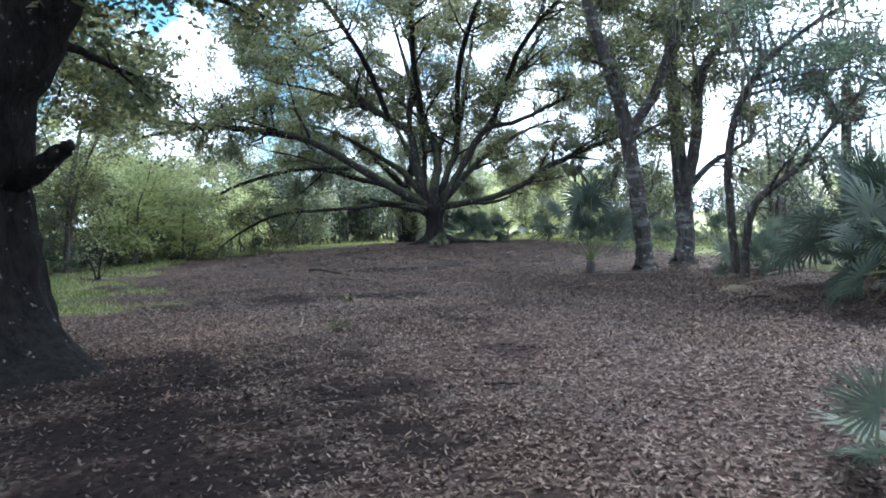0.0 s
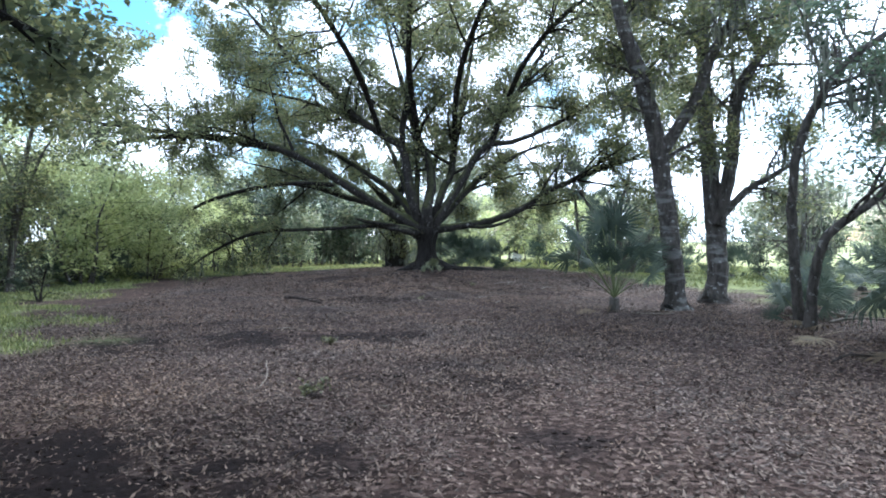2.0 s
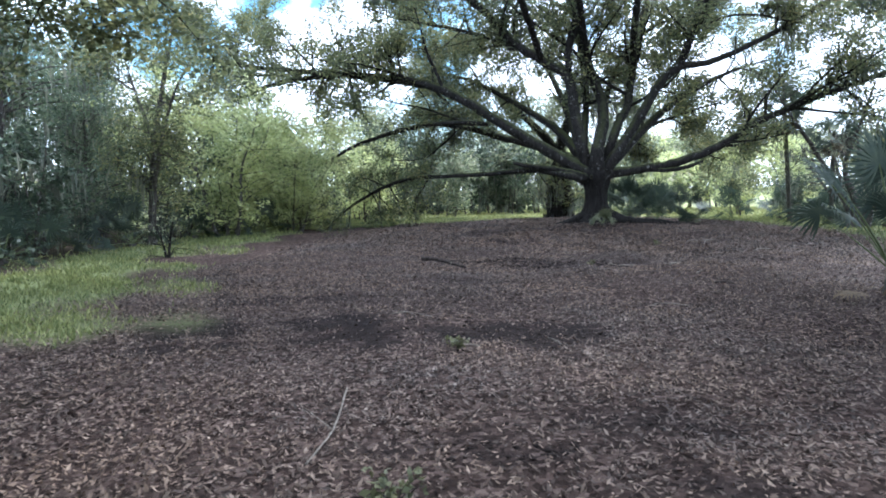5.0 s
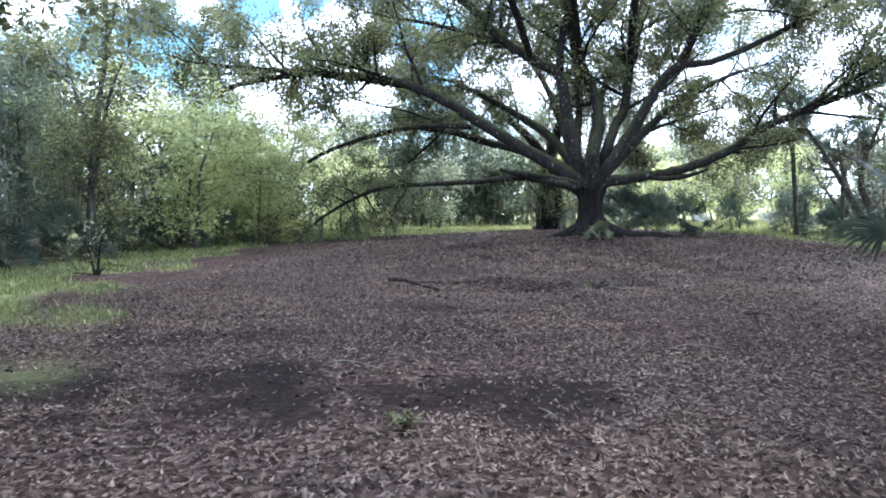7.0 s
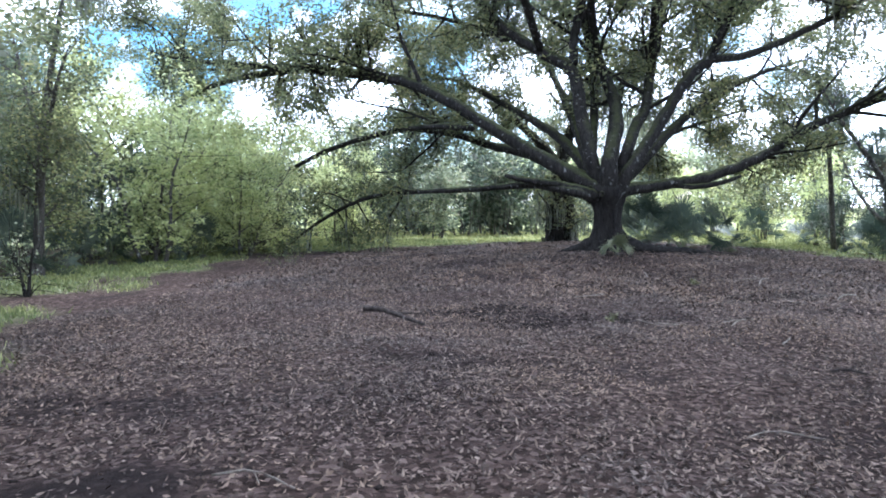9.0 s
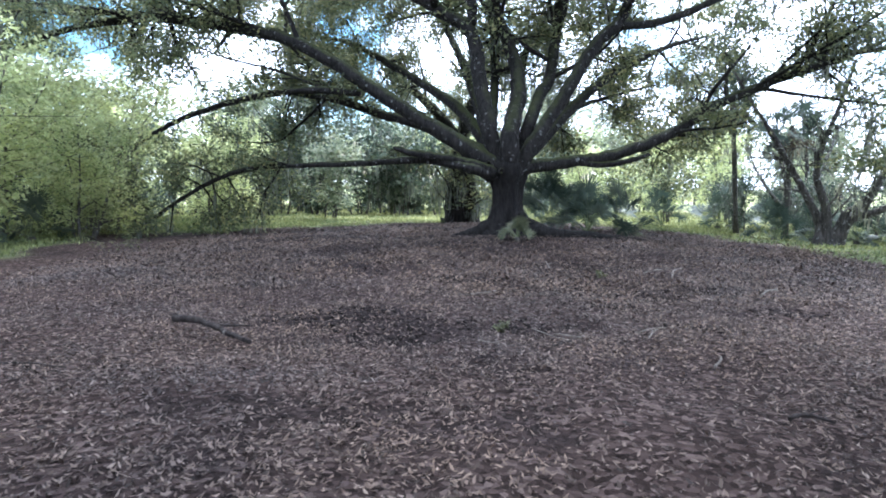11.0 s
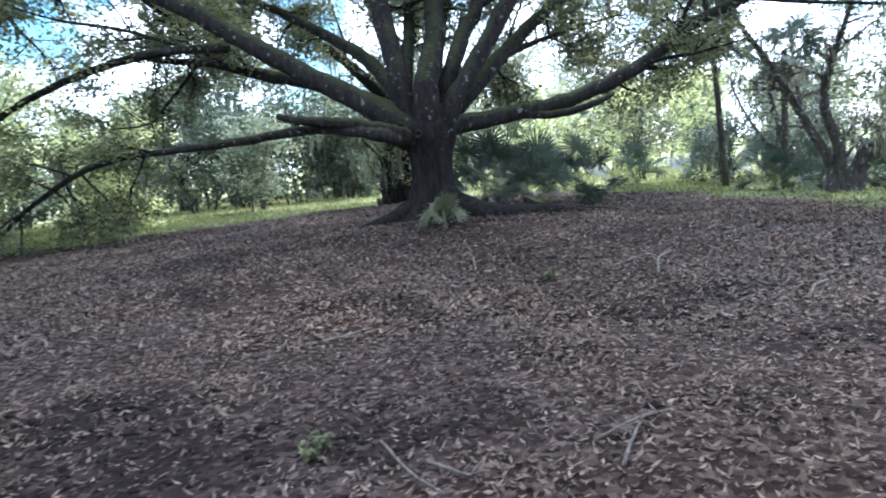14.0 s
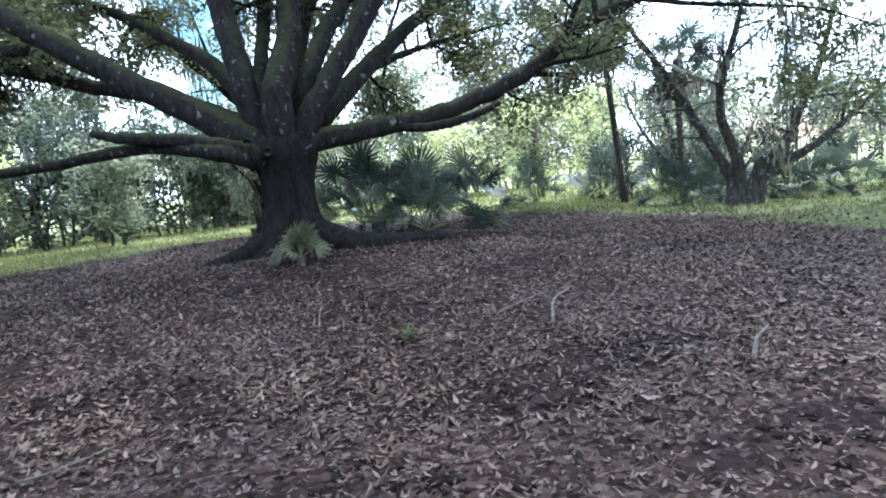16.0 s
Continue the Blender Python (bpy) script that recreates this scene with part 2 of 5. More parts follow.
class Geo:
    """Collects tubes, strips and leaves, and makes one mesh of them."""

    def __init__(self):
        self.v, self.q, self.t, self.n = [], [], [], 0

    def add(self, verts, quads=None, tris=None):
        verts = np.asarray(verts, dtype=float).reshape(-1, 3)
        if quads is not None and len(quads):
            self.q.append(np.asarray(quads) + self.n)
        if tris is not None and len(tris):
            self.t.append(np.asarray(tris) + self.n)
        self.v.append(verts)
        self.n += len(verts)

    def tube(self, path, radii, sides=8, rough=0.0, rng=None, cap=True):
        path = np.asarray(path, dtype=float)
        n = len(path)
        tan = np.gradient(path, axis=0)
        tan /= np.linalg.norm(tan, axis=1)[:, None] + 1e-9
        ref = np.array([0.31, 0.95, 0.02]) if abs(tan[0][1]) < 0.8 else np.array([0.95, 0.1, 0.3])
        a = np.cross(tan, ref)
        a /= np.linalg.norm(a, axis=1)[:, None] + 1e-9
        b = np.cross(tan, a)
        ang = np.arange(sides) / sides * 2 * math.pi
        rad = np.asarray(radii, dtype=float)[:, None] * np.ones(sides)
        if rough and rng is not None:
            rad = rad * (1 + rough * rng.normal(0, 1, rad.shape))
        ring = path[:, None, :] + rad[:, :, None] * (a[:, None, :] * np.cos(ang)[None, :, None] + b[:, None, :] * np.sin(ang)[None, :, None])
        i = np.arange(n - 1)[:, None] * sides
        j = np.arange(sides)[None, :]
        k = (j + 1) % sides
        quads = np.stack([i + j, i + k, i + sides + k, i + sides + j], -1).reshape(-1, 4)
        verts = ring.reshape(-1, 3)
        tris = []
        if cap:
            verts = np.vstack([verts, path[:1], path[-1:]])
            c0, c1, base = n * sides, n * sides + 1, (n - 1) * sides
            tris = [(c0, (s + 1) % sides, s) for s in range(sides)] + [(c1, base + s, base + (s + 1) % sides) for s in range(sides)]
        self.add(verts, quads, tris)

    def leaves(self, centres, length, width, rng, up=0.5, spread=0.35):
        """Diamond leaves: one folded quad each, turned at random, mostly facing the sky."""
        c = np.asarray(centres, dtype=float)
        n = len(c)
        if not n:
            return
        d = rng.normal(0, 1, (n, 3))
        d[:, 2] *= 0.55
        d /= np.linalg.norm(d, axis=1)[:, None] + 1e-9
        nor = rng.normal(0, 1, (n, 3))
        nor[:, 2] += up * 2.5
        s = np.cross(nor, d)
        s /= np.linalg.norm(s, axis=1)[:, None] + 1e-9
        ln = length * (1 + spread * rng.uniform(-1, 1, n))[:, None]
        wd = width * (1 + spread * rng.uniform(-1, 1, n))[:, None]
        bend = np.array([0, 0, 1.0]) * (rng.uniform(-0.2, 0.2, n)[:, None]) * ln
        v = np.stack([c - d * ln / 2, c + s * wd / 2 + d * ln * 0.08 + bend, c + d * ln / 2, c - s * wd / 2 + d * ln * 0.08 + bend], 1)
        self.add(v.reshape(-1, 3), np.arange(n * 4).reshape(n, 4))

    def strands(self, tops, length, width, rng):
        """Hanging strands: narrow ribbons of two lengths that sway a little."""
        c = np.asarray(tops, dtype=float)
        n = len(c)
        if not n:
            return
        ln = length * rng.uniform(0.4, 1.3, n)[:, None]
        a = rng.uniform(0, 6.3, n)
        s = np.stack([np.cos(a), np.sin(a), np.zeros(n)], 1) * width * rng.uniform(0.6, 1.5, n)[:, None]
        sway = rng.normal(0, 0.1, (n, 3)) * ln
        sway[:, 2] = 0
        z = np.array([0, 0, 1.0])
        mid, tip = c - z * ln * 0.5 + sway, c - z * ln + sway * 0.6
        v = np.stack([c - s * 0.5, c + s * 0.5, mid + s, mid - s, tip], 1)
        base = np.arange(n)[:, None] * 5
        self.add(v.reshape(-1, 3), base + np.array([[0, 1, 2, 3]]), base + np.array([[3, 2, 4]]))

    def mesh(self, name, mat, smooth=False):
        faces = []
        if self.q:
            faces.append(np.concatenate(self.q))
        if self.t:
            faces.append(np.concatenate(self.t))
        me = grid_mesh(name, np.concatenate(self.v), faces, [mat])
        if smooth:
            me.polygons.foreach_set("use_smooth", np.ones(len(me.polygons), dtype=bool))
        return me


def part(name, geo, mat, parent=None, label="", smooth=False, kind=""):
    ob = new(name, geo.mesh(name, mat, smooth) if isinstance(geo, Geo) else geo)
    if parent:
        ob.parent = parent
    return tagged(ob, label, kind=kind)


def thing(name, x, y, z, label, category, group=""):
    e = new(name)
    e.location = (x, y, z)
    return tagged(e, label, category, group)


def smooth_path(pts, per=5, rng=None, wobble=0.0):
    """A Catmull-Rom line through (x, y, z, r) points."""
    p = np.asarray(pts, dtype=float)
    p = np.vstack([2 * p[0] - p[1], p, 2 * p[-1] - p[-2]])
    out = []
    for i in range(1, len(p) - 2):
        for k in range(per):
            u = k / per
            out.append(0.5 * (2 * p[i] + (p[i + 1] - p[i - 1]) * u + (2 * p[i - 1] - 5 * p[i] + 4 * p[i + 1] - p[i + 2]) * u * u + (3 * p[i] - p[i - 1] - 3 * p[i + 1] + p[i + 2]) * u ** 3))
    out.append(p[-2])
    out = np.array(out)
    if rng is not None and wobble:
        out[1:-1, :3] += rng.normal(0, 1, (len(out) - 2, 3)) * wobble * out[1:-1, 3:4]
    out[:, 3] = np.maximum(out[:, 3], 0.006)
    return out


def side_branches(path, rng, count, start, lmin, lmax, rise, lean=0.45, droop=0.15, thick=0.5, back=0.0):
    """Branches that leave a limb at random points past the start, outwards and by rise upwards."""
    n, res = len(path), []
    for _ in range(count):
        f = start + (1 - start) * rng.uniform() ** 0.85
        x = f * (n - 1)
        i = min(int(x), n - 2)
        p = path[i] + (path[i + 1] - path[i]) * (x - i)
        t = path[i + 1, :3] - path[i, :3]
        t = t / (np.linalg.norm(t) + 1e-9)
        q = rng.normal(0, 1, 3)
        q -= t * q.dot(t)
        q /= np.linalg.norm(q) + 1e-9
        d = t * lean + q * 0.85 + np.array([0, back, rise])
        d /= np.linalg.norm(d) + 1e-9
        ln = rng.uniform(lmin, lmax)
        r0 = min(p[3] * thick, 0.022 * ln + 0.008)
        pts, cur = [], p[:3].copy()
        for k in range(5):
            pts.append((*cur, r0 * (1 - 0.2 * k) + 0.002))
            d = d + rng.normal(0, 0.16, 3) + np.array([0, 0, -droop * 0.25])
            d /= np.linalg.norm(d)
            cur = cur + d * ln / 4
        res.append(np.array(pts))
    return res


def crown_on(paths, rng, wood, leaf, per_metre=1.5, start=0.3, lmin=1.2, lmax=3.2, rise=0.35, twigs=6, leaf_count=14, leaf_len=0.11, leaf_wid=0.05, clump=0.28, droop=0.15, moss=None, moss_share=0.0, moss_len=0.6, back=0.0):
    """Side branches, twigs and leaf clumps on limbs."""
    for path in paths:
        total = np.linalg.norm(np.diff(path[:, :3], axis=0), axis=1).sum()
        for br in side_branches(path, rng, max(2, int(total * per_metre)), start, lmin, lmax, rise, droop=droop, back=back):
            wood.tube(br[:, :3], br[:, 3], 5, cap=False)
            ends = [br[-1, :3], br[-2, :3]]
            for tw in side_branches(br, rng, twigs, 0.2, 0.35, 0.95, rise * 0.5, droop=droop * 1.5, thick=0.7):
                wood.tube(tw[::2, :3], tw[::2, 3], 3, cap=False)
                ends += [tw[-1, :3], tw[2, :3]]
            ends = np.array(ends)
            c = np.repeat(ends, leaf_count, 0)
            c = c + rng.normal(0, 1, c.shape) * np.array([clump, clump, clump * 0.6])
            leaf.leaves(c, leaf_len, leaf_wid, rng)
            if moss is not None and rng.uniform() < moss_share:
                tops = np.repeat(br[1:, :3], 7, 0) + rng.normal(0, 0.07, (7 * (len(br) - 1), 3))
                moss.strands(tops, moss_len, 0.018, rng)


# ---- the ground ----
LEFT_Y, LEFT_X = (-60, -5, 8, 11, 14.8, 18.5, 24, 28, 30, 32, 38, 40), (-6, -5.6, -5.7, -6.0, -8.0, -10.6, -11.5, -12.2, -9.4, -6.2, 0, 3)
RIGHT_Y, RIGHT_X = (-60, 12, 20, 23.5, 26.4, 29.5, 33, 38, 40), (9, 9, 6.8, 5.3, 6.0, 4.6, 2.8, 1.6, 0)



def rise_at(x, y):
    """Height of the ground: a low mound round the great oak, with slight unevenness."""
    x, y = np.asarray(x, dtype=float), np.asarray(y, dtype=float)
    mound = 0.05 + 0.4 * np.exp(-(((x + 1.2) / 7.0) ** 2 + ((y - 26.6) / np.where(y < 26.6, 4.6, 9.0)) ** 2))
    near = np.exp(-((x / 40) ** 2 + ((y - 15) / 40) ** 2))
    return mound + near * (0.025 * np.sin(x * 0.9 + 1.3) * np.cos(y * 0.7) + 0.015 * np.sin(x * 2.1 + y * 1.7) + 0.012 * np.cos(y * 2.9 - x) + 0.011 * np.sin(x * 6.1 + 2.0 * np.sin(y * 2.3)) * np.sin(y * 5.3 + 1.7 * np.sin(x * 1.9)) + 0.006 * np.sin(9.7 * x - 4.1 * y) * np.sin(8.3 * y + 3.3 * x))


def grass_at(x, y):
    """0 on the leaf-strewn clearing, 1 on the grass round it."""
    x, y = np.asarray(x, dtype=float), np.asarray(y, dtype=float)
    d = np.maximum(np.interp(y, LEFT_Y, LEFT_X) - x, x - np.interp(y, RIGHT_Y, RIGHT_X))
    d = np.where(y > 39.5, 3, d)
    d = d + 0.55 * np.sin(x * 1.3 + 0.7 * y) + 0.4 * np.sin(y * 1.9 - x * 0.8) + 0.25 * np.sin(3.7 * x + 2.9 * y)
    u = np.clip((d + 0.5) / 1.6, 0, 1)
    brush = np.clip((d - np.interp(y, (12, 16, 22), (4.2, 3.0, 1.9))) / 1.2, 0, 1) * (y < 29) * (x < 0) + np.clip((d - 1.0) / 1.5, 0, 1) * (y < 21) * (x > 0)
    return u * u * (3 - 2 * u) * (1 - 0.9 * np.clip(brush, 0, 1))


# dark patches scratched free of leaves, plus shade painted round both oaks: centre, half width and half depth
BARE_AND_SHADE = [(-1.8, 11.9, 1.3, 0.5), (-3.5, 11.8, 1.1, 0.5), (-4.9, 11.3, 0.9, 0.5), (-2.4, 5.5, 1.1, 0.5), (-2.8, 6.3, 1.1, 0.55), (-2.1, 18.2, 0.9, 0.4), (-3.1, 18.5, 0.8, 0.35), (-0.9, 18.4, 0.5, 0.25), (-2.6, 18.9, 0.6, 0.3), (-2.2, 17.7, 0.6, 0.2), (0.2, 19.5, 0.5, 0.25), (-0.3, 20.7, 0.6, 0.25), (1.8, 21.0, 0.5, 0.25), (-1.8, 21.2, 0.8, 0.3), (1.2, 18.6, 0.4, 0.2), (0.6, 22.6, 0.9, 0.3), (0.5, 6.6, 0.35, 0.18), (-2.5, 3.9, 1.7, 0.9), (-1.4, 3.2, 1.0, 0.5), (-1.1, 5.1, 0.7, 0.3), (-3.0, 5.2, 1.2, 0.6), (-1.2, 4.4, 0.6, 0.3), (-1.2, 8.85, 0.6, 0.2), (0.2, 8.4, 0.5, 0.22), (-0.3, 9.5, 0.5, 0.18), (-4.3, 4.6, 1.6, 1.0), (0.9, 20.4, 0.7, 0.3), (-3.3, 22.0, 1.0, 0.4), (2.4, 19.6, 0.5, 0.25), (-2.2, 15.6, 1.0, 0.3), (1.4, 9.8, 0.7, 0.3), (-5.4, 13.4, 1.0, 0.4), (-0.6, 26.0, 2.0, 1.0), (-4.6, 25.6, 2.2, 0.9), (-1.4, 24.4, 2.4, 0.9), (-4.2, 23.8, 1.8, 0.7)]


def bare_and_shade_at(x, y):
    x, y = np.asarray(x, dtype=float), np.asarray(y, dtype=float)
    w = 0.4 * np.sin(x * 3.1 + y * 1.3) + 0.35 * np.sin(y * 4.3 - x * 2.2) + 0.35 * np.sin(7.3 * x + 5.1 * y) + 0.3 * np.sin(11.1 * y - 6.7 * x)
    out = np.zeros_like(x)
    for cx, cy, rx, ry in BARE_AND_SHADE:
        d = np.sqrt(((x - cx) / rx) ** 2 + ((y - cy) / ry) ** 2) + w * 1.1
        out = np.maximum(out, np.clip((1.35 - d) / 0.8, 0, 1) * (1.0 if cy < 7 or 11 < cy < 12.2 else 0.72))
    return out


def on_ground(x, y, dz=0.0):
    return float(rise_at(x, y)) + dz


def make_ground():
    def axis(lo, hi, step, far):
        mid = np.arange(lo, hi + step / 2, step)
        out, s = [], step
        a = 0.0
        while a < far:
            s *= 1.35
            a += s
            out.append(a)
        out = np.array(out)
        return np.concatenate([lo - out[::-1], mid, hi + out])

    xs, ys = axis(-14, 10, 0.2, 900), axis(-2, 36, 0.2, 900)
    gx, gy = np.meshgrid(xs, ys)
    gz = rise_at(gx, gy)
    nx, ny = len(xs), len(ys)
    i = np.arange(ny - 1)[:, None] * nx + np.arange(nx - 1)[None, :]
    quads = np.stack([i, i + 1, i + nx + 1, i + nx], -1).reshape(-1, 4)
    me = grid_mesh("ground", np.stack([gx, gy, gz], -1).reshape(-1, 3), [quads], [GROUND])
    at = me.attributes.new("grass", "FLOAT", "POINT")
    at.data.foreach_set("value", grass_at(gx, gy).ravel().astype(np.float32))
    at = me.attributes.new("bare_and_shade", "FLOAT", "POINT")
    at.data.foreach_set("value", (bare_and_shade_at(gx, gy) * 0.85).ravel().astype(np.float32))
    # Mask for the far ground that carries the painted sunlight.
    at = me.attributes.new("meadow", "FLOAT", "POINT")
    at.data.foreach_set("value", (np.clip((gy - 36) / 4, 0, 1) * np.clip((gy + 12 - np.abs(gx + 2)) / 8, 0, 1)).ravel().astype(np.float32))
    me.polygons.foreach_set("use_smooth", np.ones(len(me.polygons), dtype=bool))
    return tagged(new("ground", me), "flat woodland ground covered in brown fallen oak leaves", "ground", kind="structure")


make_ground()

# ---- the great oak ----
OX, OY = -1.2, 26.4


def oak_trunk(cx, cy, z0, waist, crotch, height, flare, roots, seed, rough=0.03):
    """A stout trunk: buttress roots at the foot, a waist, and a swelling under the limbs."""
    rng = np.random.default_rng(seed)
    sides, rows = 40, 26
    ph = rng.uniform(0, 6.3, 4)
    g = Geo()
    verts = []
    for r in range(rows + 1):
        u = r / rows
        z = height * u ** 1.4
        foot = math.exp(-z / (0.28 * height))
        top = max(0.0, (z - 0.42 * height) / (0.42 * height))
        base = waist + (crotch - waist) * min(1.3, top ** 2.0)
        for s in range(sides):
            a = s / sides * 2 * math.pi
            lobe = sum((math.cos((a - ra) / 1.0) * 0.5 + 0.5) ** 14 * rl for ra, rl in roots)
            rad = base * (1 + rough * math.sin(5 * a + ph[0] + z) + rough * math.sin(9 * a + ph[1] - 2 * z) + rng.normal(0, rough * 0.4)) + flare * foot * (0.45 + 0.25 * math.sin(4 * a + ph[2])) + lobe * foot ** 1.8
            if u > 0.8:
                rad *= 1 - 0.6 * ((u - 0.8) / 0.2) ** 2
            verts.append((rad * math.cos(a), rad * math.sin(a), z0 - 0.15 + z))
    quads = [(r * sides + s, r * sides + (s + 1) % sides, (r + 1) * sides + (s + 1) % sides, (r + 1) * sides + s) for r in range(rows) for s in range(sides)]
    verts.append((0, 0, z0 - 0.15 + height + 0.1))
    top = len(verts) - 1
    tris = [(rows * sides + s, rows * sides + (s + 1) % sides, top) for s in range(sides)]
    g.add(np.array(verts) + np.array([cx, cy, 0]), quads, tris)
    return g


great_oak = thing("great_oak", 0, 0, 0, "huge spreading live oak with mossy limbs on a leaf-strewn clearing", "tree")
oak_rng = np.random.default_rng(7)
oak_bole = part("trunk", oak_trunk(OX, OY, 0.42, 0.29, 0.52, 2.0, 0.36, [(0.0, 0.5), (3.4, 0.6), (4.3, 0.25), (5.5, 0.3), (1.6, 0.5)], 3, 0.05), SHADED_BARK, great_oak, "dark furrowed trunk with flaring roots, crown shade in its colour", smooth=True)
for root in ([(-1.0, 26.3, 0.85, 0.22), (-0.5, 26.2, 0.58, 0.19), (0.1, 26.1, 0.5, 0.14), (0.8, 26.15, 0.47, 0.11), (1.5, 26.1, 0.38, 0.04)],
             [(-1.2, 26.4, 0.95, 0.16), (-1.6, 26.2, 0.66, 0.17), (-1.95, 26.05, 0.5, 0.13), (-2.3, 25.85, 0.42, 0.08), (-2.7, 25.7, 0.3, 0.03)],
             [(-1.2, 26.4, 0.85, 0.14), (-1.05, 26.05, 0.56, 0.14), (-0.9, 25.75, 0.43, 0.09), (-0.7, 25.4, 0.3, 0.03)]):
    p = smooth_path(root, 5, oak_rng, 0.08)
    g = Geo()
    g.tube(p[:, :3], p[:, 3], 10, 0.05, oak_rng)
    part("root", g, SHADED_BARK, great_oak, smooth=True)
